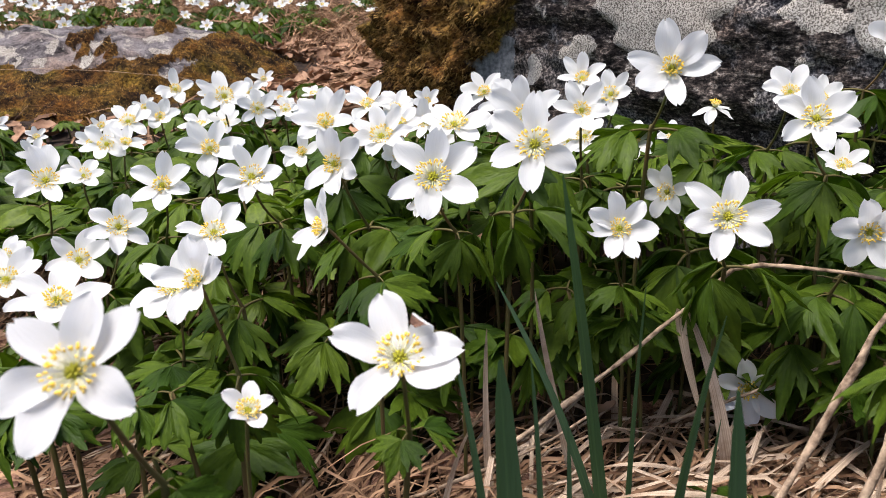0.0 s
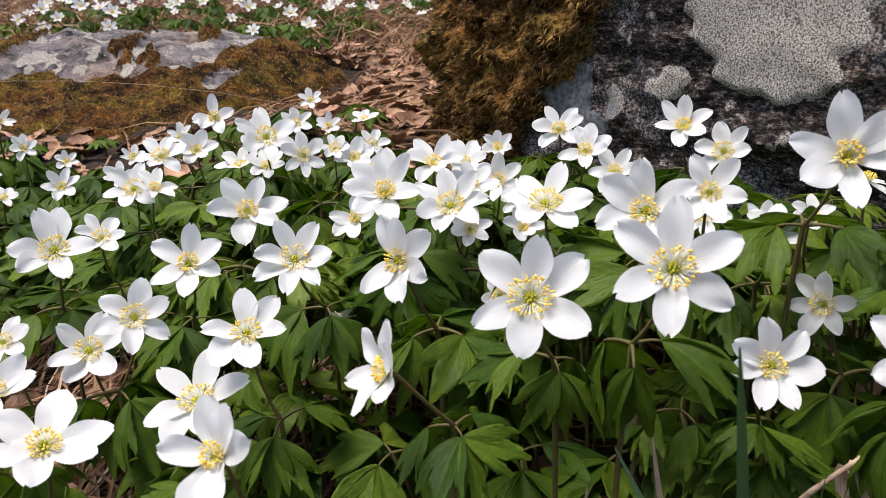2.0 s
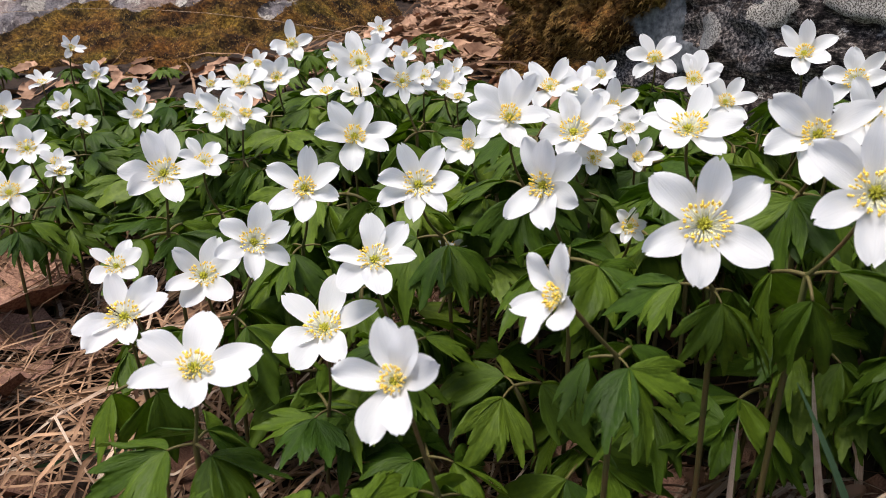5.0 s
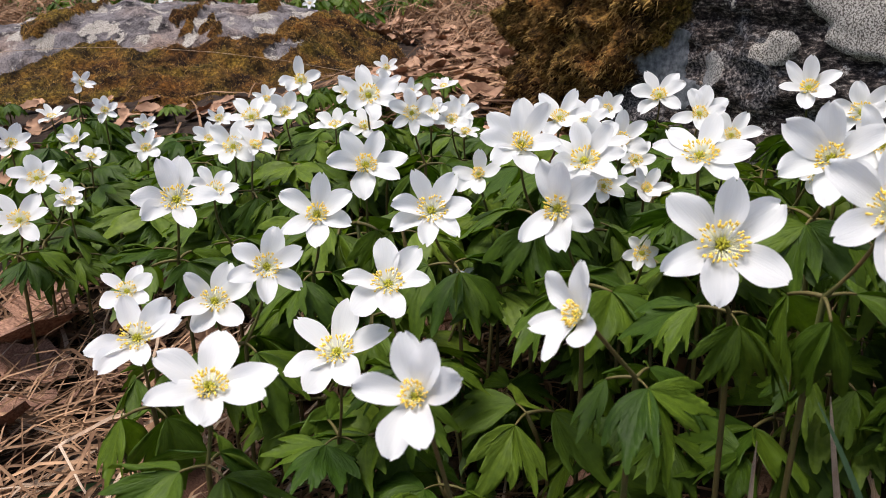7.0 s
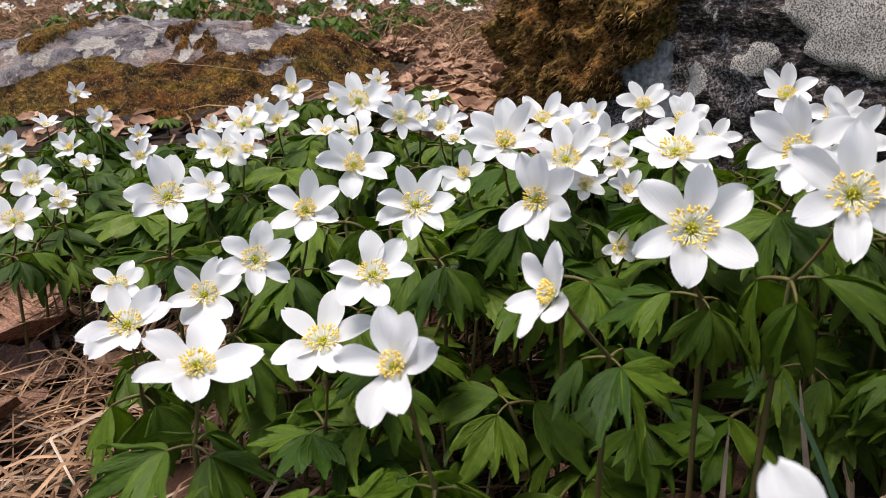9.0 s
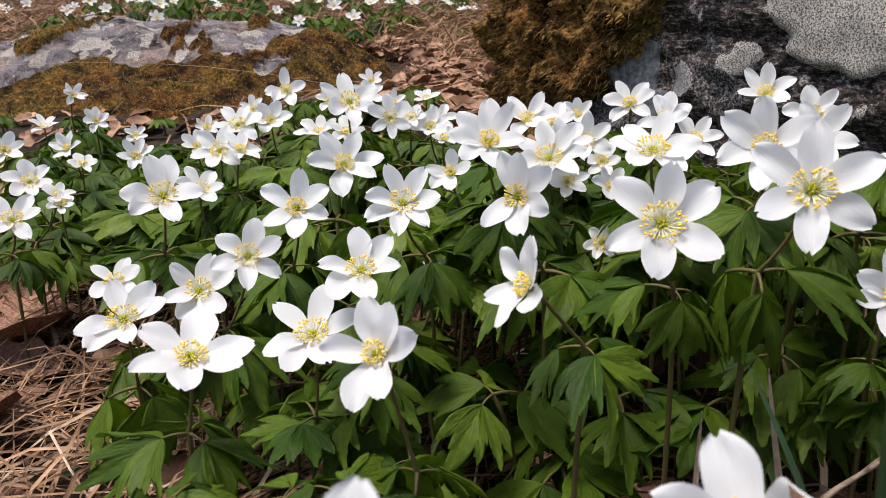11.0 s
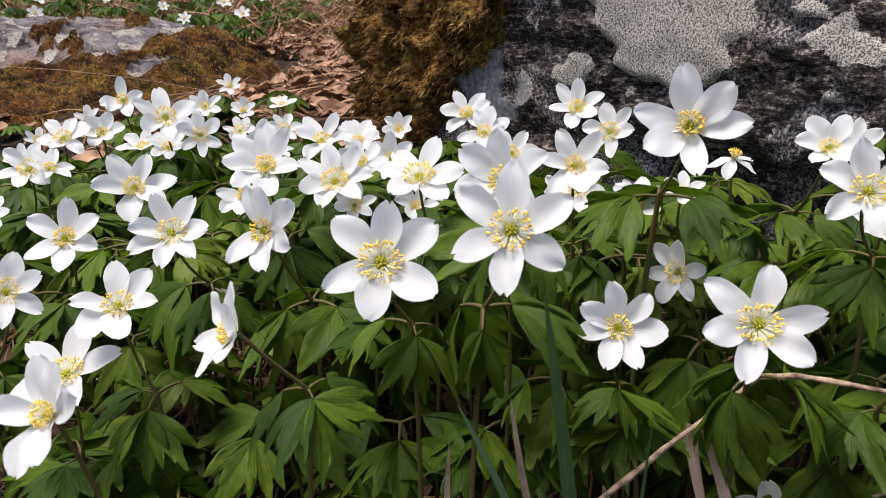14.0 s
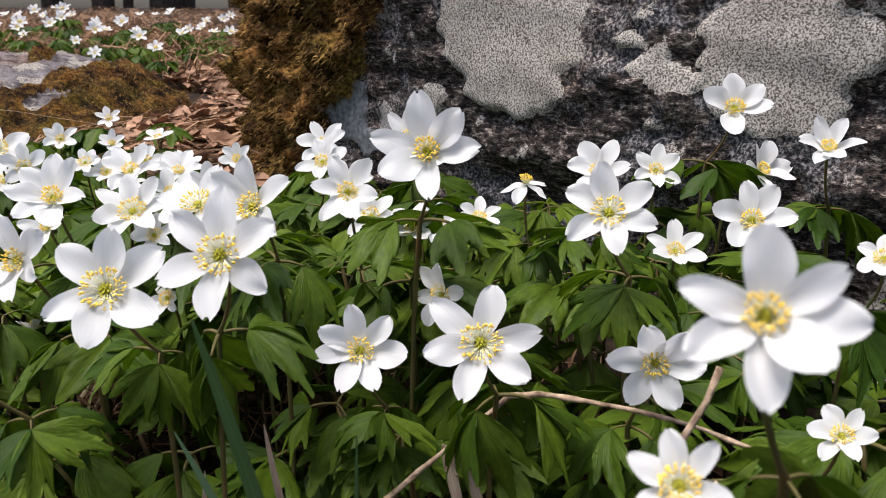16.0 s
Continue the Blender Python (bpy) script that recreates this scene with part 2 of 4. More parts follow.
def mesh_of(name, verts, faces, material, uvs=None, smooth_shade=True, mats=None):
    me = bpy.data.meshes.new(name)
    me.from_pydata(verts, [], faces)
    for mt in (material if isinstance(material, (list, tuple)) else [material]):
        me.materials.append(mt)
    if uvs is not None:
        layer = me.uv_layers.new(name="UVMap")
        idx = np.empty(len(me.loops), dtype=np.int32)
        me.loops.foreach_get("vertex_index", idx)
        layer.data.foreach_set("uv", np.asarray(uvs, dtype=np.float32)[idx].ravel())
    if mats is not None:
        me.polygons.foreach_set("material_index", mats)
    if smooth_shade:
        me.polygons.foreach_set("use_smooth", [True] * len(me.polygons))
    me.update()
    return me


def piece(name, me, parent, m=None, label=""):
    ob = new(name, me)
    ob.parent = parent
    if m is not None:
        ob.matrix_local = m
    return tagged(ob, label)


def tube(points, radii, sides=6):
    """Verts and faces of a bent, tapering rod."""
    pts = [Vector(p) for p in points]
    verts, faces = [], []
    ref = Vector((0.31, 0.77, 0.55))
    for i, p in enumerate(pts):
        d = (pts[min(i + 1, len(pts) - 1)] - pts[max(i - 1, 0)]).normalized()
        a = d.cross(ref).normalized()
        b = d.cross(a)
        for k in range(sides):
            an = 2 * math.pi * k / sides
            verts.append(p + radii[i] * (math.cos(an) * a + math.sin(an) * b))
    for i in range(len(pts) - 1):
        for k in range(sides):
            faces.append((i * sides + k, i * sides + (k + 1) % sides, (i + 1) * sides + (k + 1) % sides, (i + 1) * sides + k))
    faces.append(tuple(range(sides))[::-1])
    faces.append(tuple(range((len(pts) - 1) * sides, len(pts) * sides)))
    return verts, faces


def bezier(a, b, c, n):
    a, b, c = Vector(a), Vector(b), Vector(c)
    return [(1 - u) ** 2 * a + 2 * u * (1 - u) * b + u * u * c for u in (i / n for i in range(n + 1))]


class Heap:
    """Gathers many small pieces into one mesh."""

    def __init__(self):
        self.v, self.f, self.uv = [], [], []

    def add(self, verts, faces, uvs=None):
        k = len(self.v)
        self.v += [tuple(p) for p in verts]
        self.f += [tuple(i + k for i in f) for f in faces]
        self.uv += list(uvs) if uvs is not None else [(0.3, 0.5)] * len(verts)

    def done(self, name, material):
        return mesh_of(name, self.v, self.f, material, self.uv)


# ---- ground ----
def axis(near_lo, near_hi, step, far_lo, far_hi):
    a = list(np.arange(near_lo, near_hi, step))
    s, x = step, near_hi
    while x < far_hi:
        a.append(x)
        s *= 1.18
        x += s
    a.append(far_hi)
    s, x = step, near_lo
    low = []
    while x > far_lo:
        s *= 1.18
        x -= s
        low.append(max(x, far_lo))
    return low[::-1] + a


gx = axis(-1.1, 0.6, 0.014, -60, 60)
gy = axis(0.0, 1.6, 0.014, -20, 120)
gv = [(x, y, ground_z(x, y)) for y in gy for x in gx]
nx = len(gx)
gf = [(j * nx + i, j * nx + i + 1, (j + 1) * nx + i + 1, (j + 1) * nx + i) for j in range(len(gy) - 1) for i in range(nx - 1)]
ground = tagged(new("ground", mesh_of("ground", gv, gf, SOIL)), "dark damp woodland soil under litter", "ground", kind="structure")


# ---- boulders ----
def catmull(points, step_of):
    """A closed loop through the plan points, finer where step_of says so."""
    n, out = len(points), []
    for i in range(n):
        p0, p1, p2, p3 = (Vector(points[(i + k) % n]) for k in (-1, 0, 1, 2))
        count = max(2, int((p2 - p1).length / step_of(0.5 * (p1 + p2))))
        for k in range(count):
            u = k / count
            out.append(0.5 * (2 * p1 + (p2 - p0) * u + (2 * p0 - 5 * p1 + 4 * p2 - p3) * u * u + (3 * p1 - p0 - 3 * p2 + p3) * u ** 3))
    return out


def fbm(p, octaves=5, gain=0.5):
    total, amp = 0.0, 1.0
    for _ in range(octaves):
        total += amp * noise.noise(p)
        p, amp = p * 2.03 + Vector((3.1, 1.7, 5.3)), amp * gain
    return total


def blob(x, z, cx, cz, rx, rz):
    d = math.hypot((x - cx) / rx, (z - cz) / rz)
    return 1.0 - d


def drift(x):
    """How far the marks on the boulder's western end lie east of their plan."""
    return 0.022 * (1 - smooth(0.08, 0.15, x))


def boulder_lichen(x, z):
    x -= drift(x)
    w = 0.25 * noise.noise(Vector((x * 60, z * 60, 1))) + 0.25 * noise.noise(Vector((x * 170, z * 170, 4)))
    x, z = x + 0.009 * noise.noise(Vector((x * 75, z * 75, 12))), z + 0.009 * noise.noise(Vector((x * 75, z * 75, 31)))
    best = max(blob(x, z, 0.196, 0.284, 0.041, 0.066), blob(x, z, 0.314, 0.260, 0.031, 0.038), blob(x, z, 0.264, 0.254, 0.010, 0.009), blob(x, z, 0.274, 0.247, 0.009, 0.009), blob(x, z, 0.256, 0.266, 0.005, 0.004),
               blob(x, z, 0.072, 0.214, 0.020, 0.026), blob(x, z, 0.108, 0.207, 0.010, 0.012), blob(x, z, 0.146, 0.224, 0.012, 0.010),
               blob(x, z, 0.385, 0.275, 0.026, 0.026), blob(x, z, 0.268, 0.222, 0.008, 0.003), blob(x, z, 0.090, 0.190, 0.012, 0.008))
    return min(1.0, max(0.0, 0.45 + (5.0 if best < 0 else 2.5) * best + 0.35 * w))


def boulder_moss(x, z):
    x -= drift(x)
    w = 0.25 * noise.noise(Vector((x * 45, z * 45, 7)))
    edge = 0.058 + (z - 0.2) * 0.62
    return min(1.0, max(0.0, 0.45 + 24 * (edge - x) + w))


def strands(heap, p, n, length, width, down, rng):
    """One curled moss shoot at p on a surface of normal n."""
    side = n.cross(Vector((rng.uniform(-1, 1), rng.uniform(-1, 1), rng.uniform(-1, 1)))).normalized()
    d = (n * rng.uniform(0.35, 1.0) + side * rng.uniform(-1.3, 1.3)).normalized()
    across = d.cross(side if abs(d.dot(side)) < 0.9 else n).normalized() * width
    verts, q = [], Vector(p) - n * 0.002
    for i in range(4):
        w = across * (1 - i / 3.3)
        verts += [q - w, q + w]
        d = (d + down * Vector((0, 0, -0.45)) + side * rng.uniform(-0.25, 0.25)).normalized()
        q = q + d * length / 3
    heap.add(verts, [(0, 1, 3, 2), (2, 3, 5, 4), (4, 5, 7, 6)])


def big_boulder():
    plan = [(-0.008, 1.02), (-0.003, 0.935), (0.037, 0.858), (0.088, 0.788), (0.175, 0.693), (0.265, 0.607), (0.36, 0.52),
            (0.50, 0.42), (0.75, 0.30), (1.05, 0.50), (0.95, 1.2), (0.4, 1.5), (0.09, 1.3)]
    loop = catmull([(*p, 0) for p in plan], lambda p: 0.0028 if p.y < 1.0 and p.x < 0.45 and p.y < 1.25 - p.x else 0.03)
    n = len(loop)
    centre = Vector((0.45, 0.9, 0))
    heights = list(np.arange(0.06, 0.33, 0.003)) + [0.34, 0.37, 0.41, 0.46, 0.51, 0.55, 0.58, 0.60]
    verts, lichen, moss, normals = [], [], [], []
    for z in heights:
        shrink = 1 - 0.55 * smooth(0.36, 0.62, z) ** 1.3
        for i, p in enumerate(loop):
            t = (loop[(i + 2) % n] - loop[i - 2]).normalized()
            out = Vector((t.y, -t.x, 0))
            q = centre + (p - centre) * shrink
            at = Vector((q.x, q.y, z))
            ms = boulder_moss(q.x, z) if q.y < 1.1 else 0.8
            li = boulder_lichen(q.x, z) if q.y < 1.0 else 0.2
            ledge = 0.006 * noise.noise(Vector((q.x * 3, q.y * 3, (z + 0.13 * q.x) * 55))) * (1 - 0.8 * smooth(0.35, 0.6, li))
            push = (0.013 - 0.009 * smooth(0.08, 0.16, q.x)) * fbm(at * 9, 3) + 0.006 * fbm(Vector((at.x * 55, at.y * 55, (z + 0.12 * q.x) * 85)), 3, 0.5) * (1 - 0.9 * smooth(0.4, 0.6, li)) + ledge
            push += 0.0022 * smooth(0.4, 0.6, li)
            push += smooth(0.4, 0.7, ms) * (0.012 + 0.018 * fbm(at * 38, 4, 0.65) + 0.005 * noise.noise(at * 210))
            push -= 0.012 * smooth(0.205, 0.17, z) * smooth(0.1, 0.2, q.x)
            verts.append(at + out * push)
            normals.append(out)
            lichen.append(li)
            moss.append(ms)
    rows = len(heights)
    faces = [(j * n + i, j * n + (i + 1) % n, (j + 1) * n + (i + 1) % n, (j + 1) * n + i) for j in range(rows - 1) for i in range(n)]
    verts.append(Vector((0.45, 0.9, 0.63)))
    lichen.append(0.2), moss.append(0.6)
    faces += [((rows - 1) * n + i, (rows - 1) * n + (i + 1) % n, len(verts) - 1) for i in range(n)]
    me = mesh_of("rock", verts, faces, BOULDER)
    for key, values in (("lichen", lichen), ("moss", moss)):
        me.attributes.new(key, "FLOAT", "POINT").data.foreach_set("value", values)
    thing = tagged(new("boulder"), "large dark grey boulder with pale lichen crust and brown moss", "boulder")
    thing.location = (0.3, 0.8, 0.08)
    inv = Matrix.Translation((-0.3, -0.8, -0.08))
    piece("rock", me, thing, inv)
    rng, heap = random.Random(5), Heap()
    mossy = [k for k in range(n * 92) if moss[k] > 0.52 and verts[k].y < 1.02 and verts[k].x < 0.105 + 0.5 * (verts[k].z - 0.24)]
    for _ in range(30000):
        k = rng.choice(mossy)
        strands(heap, verts[k] + Vector((rng.uniform(-1, 1), rng.uniform(-1, 1), rng.uniform(-1, 1))) * 0.002, normals[k], rng.uniform(0.003, 0.0075), rng.uniform(0.0004, 0.0008), 0.7, rng)
    tagged(piece("moss", heap.done("moss", MOSS), thing, inv, "shaggy brown olive moss hanging down the rock"), kind="stuff")
    return thing


def low_rock():
    cx, cy = -0.60, 1.36
    xs, ys = np.arange(-1.25, -0.10, 0.006), np.arange(0.96, 1.9, 0.005)
    verts, lichen, moss = [], [], []
    for y in ys:
        for x in xs:
            yw = y + 0.05 * fbm(Vector((x * 5, y * 5, 2)), 3)
            rise = profile(yw, (0.96, 0.02), (1.03, 0.115), (1.10, 0.136), (1.19, 0.156), (1.24, 0.186), (1.30, 0.212), (1.42, 0.226), (1.55, 0.217), (1.75, 0.14), (1.9, 0.05))
            xw = x + 0.02 * fbm(Vector((x * 8, y * 8, 7)), 3)
            cap = profile(xw, (-1.3, 0.03), (-1.1, 0.09), (-0.95, 0.15), (-0.82, 0.190), (-0.75, 0.212), (-0.62, 0.227), (-0.41, 0.223), (-0.354, 0.202), (-0.32, 0.180), (-0.285, 0.158), (-0.25, 0.130), (-0.20, 0.09), (-0.1, 0.05))
            z = 0.09 + (rise - 0.09) * (cap - 0.05) / 0.178 - 0.05 * smooth(0.13, 0.08, cap)
            z = z + 0.010 * fbm(Vector((x * 14, y * 14, 5)), 6, 0.6) + 0.004 * noise.noise(Vector((x * 9, y * 9, z * 120)))
            spots = noise.noise(Vector((x * 17, z * 30, 11))) + 0.5 * noise.noise(Vector((x * 50, y * 50, 4)))
            line = profile(x, (-1.3, 0.10), (-0.70, 0.115), (-0.66, 0.16), (-0.60, 0.192), (-0.56, 0.176), (-0.40, 0.184), (-0.37, 0.192), (-0.35, 0.214), (-0.25, 0.214), (-0.2, 0.2))
            ms = 0.45 + 26 * (line - z) + 0.42 * spots
            for bx, bz, br in ((-0.508, 0.211, 0.017), (-0.41, 0.225, 0.014), (-0.455, 0.196, 0.008), (-0.485, 0.190, 0.007), (-0.435, 0.193, 0.007), (-0.70, 0.205, 0.03)):
                if y < 1.42:
                    ms = max(ms, 0.45 + 1.6 * (1 - math.hypot((x - bx) / br, (z - bz) / (br * 0.8))) + 0.2 * spots)
            bare = blob(x, z, -0.34, 0.172, 0.020, 0.010)
            ms = min(ms, 0.45 - 1.5 * bare) if bare > -0.3 else ms
            ms = min(1.0, max(0.0, ms))
            puff = 0.5 + noise.noise(Vector((x * 16, y * 12, 9)))
            z += smooth(0.42, 0.75, ms) * (0.004 + 0.012 * puff + 0.008 * fbm(Vector((x * 42, y * 42, 19)), 4, 0.6))
            verts.append(Vector((x, y, z)))
            moss.append(ms)
            lichen.append(min(1.0, max(0.0, 0.16 + 0.75 * fbm(Vector((x * 26, y * 26, 21)), 4) + 0.20 * smooth(0.40, 0.1, abs(ms - 0.30)))))
    nx = len(xs)
    faces = [(j * nx + i, j * nx + i + 1, (j + 1) * nx + i + 1, (j + 1) * nx + i) for j in range(len(ys) - 1) for i in range(nx - 1)]
    me = mesh_of("rock", verts, faces, PALE_ROCK)
    for key, values in (("lichen", lichen), ("moss", moss)):
        me.attributes.new(key, "FLOAT", "POINT").data.foreach_set("value", values)
    thing = tagged(new("low_rock"), "low pale grey rock outcrop with olive brown moss cushions", "rock")
    thing.location = (cx, cy, 0.12)
    inv = Matrix.Translation((-cx, -cy, -0.12))
    piece("rock", me, thing, inv)
    rng, heap = random.Random(6), Heap()
    mossy = [k for k in range(len(verts)) if moss[k] > 0.52 and verts[k].z > ground_z(verts[k].x, verts[k].y) - 0.01 and verts[k].y < 1.5]
    for _ in range(16000):
        k = rng.choice(mossy)
        strands(heap, verts[k], Vector((rng.uniform(-0.3, 0.3), -0.6, 0.8)).normalized(), rng.uniform(0.003, 0.006), rng.uniform(0.0004, 0.0008), 0.2, rng)
    tagged(piece("moss", heap.done("moss", MOSS), thing, inv, "olive brown moss cushion"), kind="stuff")
    return thing


big_boulder()
low_rock()


# ---- flower and leaf meshes ----
def petal_mesh(rng, notch=0.0):
    rows, cols = 12, 6
    wide, shift = rng.uniform(0.215, 0.290), rng.uniform(-0.05, 0.05)
    wave, twist, curl = rng.uniform(0.0, 0.05), rng.uniform(-0.3, 0.3), rng.uniform(-0.10, 0.16)
    ripple, phase = rng.uniform(0.0, 0.03), rng.uniform(0, 6)
    verts, uvs = [], []
    for j in range(rows + 1):
        u = j / rows
        w = wide * profile(u, (0, 0.22), (0.12, 0.49), (0.28, 0.81), (0.44, 0.98), (0.57, 1.02), (0.70, 0.95), (0.81, 0.82), (0.90, 0.62), (0.96, 0.42), (1.0, 0.22))
        for i in range(cols + 1):
            s = 2 * i / cols - 1
            y = 0.05 + 0.95 * u
            y += 0.012 * math.sin(8 * s + phase) * u ** 4
            y -= notch * max(0, u - 0.7) * math.exp(-((s - shift * 5) * 3.2) ** 2)
            x = s * w * (1 + 0.06 * math.sin(7 * u + phase + s)) + shift * u
            z = 0.05 * u + 0.34 * u * u - (0.24 + curl) * u ** 3 + 0.55 * w * s * s * (1.1 - u) + wave * math.sin(5 * u + 3 * s + phase) * u + twist * s * w * u
            z += 0.012 * math.cos(s * 9) * (1 - u) + ripple * math.sin(11 * u + phase) * s * s
            verts.append((x, y, z))
            uvs.append((0.5 + 0.5 * s, u))
    faces = [(j * (cols + 1) + i, j * (cols + 1) + i + 1, (j + 1) * (cols + 1) + i + 1, (j + 1) * (cols + 1) + i) for j in range(rows) for i in range(cols)]
    return mesh_of("petal", verts, faces, PETAL, uvs)


def curled_petal_mesh():
    """A withering petal rolled up over the flower, brown at its tip."""
    rows, cols, verts, uvs = 14, 4, [], []
    for j in range(rows + 1):
        u = j / rows
        a = 3.9 * max(0.0, u - 0.25) ** 1.15
        y = 0.06 + 0.30 * min(u, 0.25) / 0.25 + 0.26 * math.sin(a)
        z = 0.05 * u + 0.26 * (1 - math.cos(a))
        w = 0.17 * profile(u, (0, 0.4), (0.3, 0.9), (0.6, 1.0), (0.85, 0.75), (1.0, 0.3))
        for i in range(cols + 1):
            s = 2 * i / cols - 1
            verts.append((s * w + 0.03 * u, y, z + 0.06 * s * s))
            uvs.append((0.5 + 0.5 * s, u))
    faces = [(j * (cols + 1) + i, j * (cols + 1) + i + 1, (j + 1) * (cols + 1) + i + 1, (j + 1) * (cols + 1) + i) for j in range(rows) for i in range(cols)]
    return mesh_of("petal", verts, faces, [PETAL, DEAD], uvs, True, [0] * (cols * (rows - 2)) + [1] * (cols * 2))


def stamens_mesh(rng, stage):
    v, f, mats = [], [], []
    count = (64, 64, 70)[stage]
    for k in range(count):
        az = 2.4 * k + rng.uniform(-0.2, 0.2)
        q = math.sqrt((k + 0.5) / count)
        lean = radians((4 + 40 * q, 10 + 52 * q, 22 + 52 * q)[stage] + rng.uniform(-6, 6))
        length = (0.25, 0.25, 0.30)[stage] * rng.uniform(0.72, 1.08)
        d = Vector((math.sin(lean) * math.cos(az), math.sin(lean) * math.sin(az), math.cos(lean)))
        foot = Vector((0.05 * math.cos(az), 0.05 * math.sin(az), 0.04))
        tip = foot + d * length + Vector((0, 0, 0.03))
        tv, tf = tube([foot, foot.lerp(tip, 0.5) + Vector((0, 0, -0.012)), tip], [0.007, 0.006, 0.005], 3)
        o = len(v)
        v += [tuple(p) for p in tv]
        f += [tuple(i + o for i in q4) for q4 in tf]
        mats += [0] * len(tf)
        o = len(v)
        a = Vector((rng.uniform(-1, 1), rng.uniform(-1, 1), rng.uniform(-1, 1))).normalized()
        b = d.cross(a).normalized()
        c = b.cross(d)
        r, l = 0.018, 0.038
        ring = [tip + d * h * l + (math.cos(k2 * 1.2566) * b + math.sin(k2 * 1.2566) * c) * r * w for h, w in ((-0.6, 0.75), (0.4, 1.0)) for k2 in range(5)]
        v += [tuple(p) for p in ring] + [tuple(tip - d * l), tuple(tip + d * l)]
        for k2 in range(5):
            n2 = (k2 + 1) % 5
            f += [(o + k2, o + n2, o + 5 + n2, o + 5 + k2), (o + 10, o + n2, o + k2), (o + 11, o + 5 + k2, o + 5 + n2)]
            mats += [1, 1, 1]
    return mesh_of("stamens", v, f, [FILAMENT, ANTHER], None, True, mats)


def pistil_mesh(rng):
    heap = Heap()
    for k in range(16):
        az, q = 2.4 * k, math.sqrt((k + 0.5) / 16)
        d = Vector((q * math.cos(az), q * math.sin(az), 0.9 - 0.5 * q)).normalized()
        c = Vector((0.055 * q * math.cos(az), 0.055 * q * math.sin(az), 0.05 + 0.05 * (1 - q * q)))
        tv, tf = tube([c, c + d * 0.035, c + d * 0.065, c + d * 0.085], [0.022, 0.026, 0.016, 0.004], 5)
        heap.add(tv, tf)
    return heap.done("pistil", PISTIL)


def leaflet_parts(rng, verts, faces, uvs, place=None):
    """A leaflet on a wedge-shaped foot, cut from its tip into one to three pointed, toothed lobes."""
    rows, cols = (0.0, 0.16, 0.34, 0.50, 0.66, 0.82, 1.0), 32
    half = rng.uniform(0.56, 0.80)
    kind = rng.choice((1, 2, 3, 3, 3, 3, 3))
    cuts = {1: (), 2: (rng.uniform(-0.25, 0.25),), 3: (-rng.uniform(0.26, 0.40), rng.uniform(0.26, 0.40))}[kind]
    ends = (-1.0, *cuts, 1.0)
    valley = [0.22, *(rng.uniform(0.42, 0.62) for _ in cuts), 0.22]
    peak = {1: [1.0], 2: [rng.uniform(0.85, 1.0), rng.uniform(0.85, 1.0)], 3: [rng.uniform(0.72, 0.9), 1.0, rng.uniform(0.72, 0.9)]}[kind]
    notch = [[rng.uniform(0.26, 0.5), rng.uniform(0.06, 0.20)] for _ in range(2 * len(peak))]
    slope, bend, wavy, keel = rng.uniform(0.05, 0.45), rng.uniform(-0.16, 0.16), rng.uniform(0, 6), rng.uniform(0.1, 0.5)
    o = len(verts)
    for u in rows:
        for i in range(cols + 1):
            a = 2 * i / cols - 1
            k = max(n for n in range(len(peak)) if a >= ends[n])
            mid = 0.5 * (ends[k] + ends[k + 1])
            if kind > 1:
                mid += 0.13 if k == 0 else -0.13 if k == len(peak) - 1 else 0.0
            right = a > mid
            d = min(1.0, (a - mid) / (ends[k + 1] - mid) if right else (mid - a) / (mid - ends[k]))
            low = valley[k + 1] if right else valley[k]
            r = low + (peak[k] - low) * (1 - d) ** 0.72
            where, deep = notch[2 * k + right]
            r *= 1 - deep * math.exp(-((d - where) / 0.09) ** 2)
            full = max(0.05, math.cos(0.5 * math.pi * abs(a))) ** 0.42
            r = min(u * full, r)
            th = half * a * (1 + 0.42 * (1 - u))
            x, y = r * math.sin(th), r * math.cos(th)
            z = keel * abs(x) * (1 - 0.8 * u) - slope * y * y + 0.025 * d * r + 0.03 * math.sin(7 * y + 5 * a + wavy) * u
            p = Vector((x + bend * y * y, y, z))
            verts.append(tuple(place @ p) if place is not None else tuple(p))
            uvs.append((0.5 * d, r))
    for j in range(len(rows) - 1):
        for i in range(cols):
            q = o + j * (cols + 1) + i
            faces.append((q, q + 1, q + cols + 2, q + cols + 1))


def leaflet_mesh(rng, mat):
    verts, faces, uvs = [], [], []
    leaflet_parts(rng, verts, faces, uvs)
    return mesh_of("leaflet", verts, faces, mat, uvs)


def whole_leaf_mesh(rng, mat):
    """A far leaf in one piece: three leaflets on a short stalk."""
    verts, faces, uvs = [], [], []
    for turn in (0.0, 1.0, -1.0):
        leaflet_parts(rng, verts, faces, uvs, Matrix.Translation((0, 0.4, 0.05)) @ Matrix.Rotation(turn + rng.uniform(-0.15, 0.15), 4, "Z") @ Matrix.Rotation(-rng.uniform(0.1, 0.6), 4, "X"))
    v, f = tube(bezier((0, 0, 0), (0, 0.2, 0.08), (0, 0.42, 0.05), 3), [0.018] * 4, 4)
    o = len(verts)
    verts += [tuple(p) for p in v]
    faces += [tuple(k + o for k in q) for q in f]
    uvs += [(0.3, 0.5)] * len(v)
    return mesh_of("leaf", verts, faces, mat, uvs)


def petiole_mesh(rng):
    v, f = tube(bezier((0, 0, 0), (0, 0.5, 0.22), (0, 1, 0.16), 5), [0.075, 0.065, 0.06, 0.056, 0.052, 0.05], 5)
    return mesh_of("leaf", v, f, STEM)


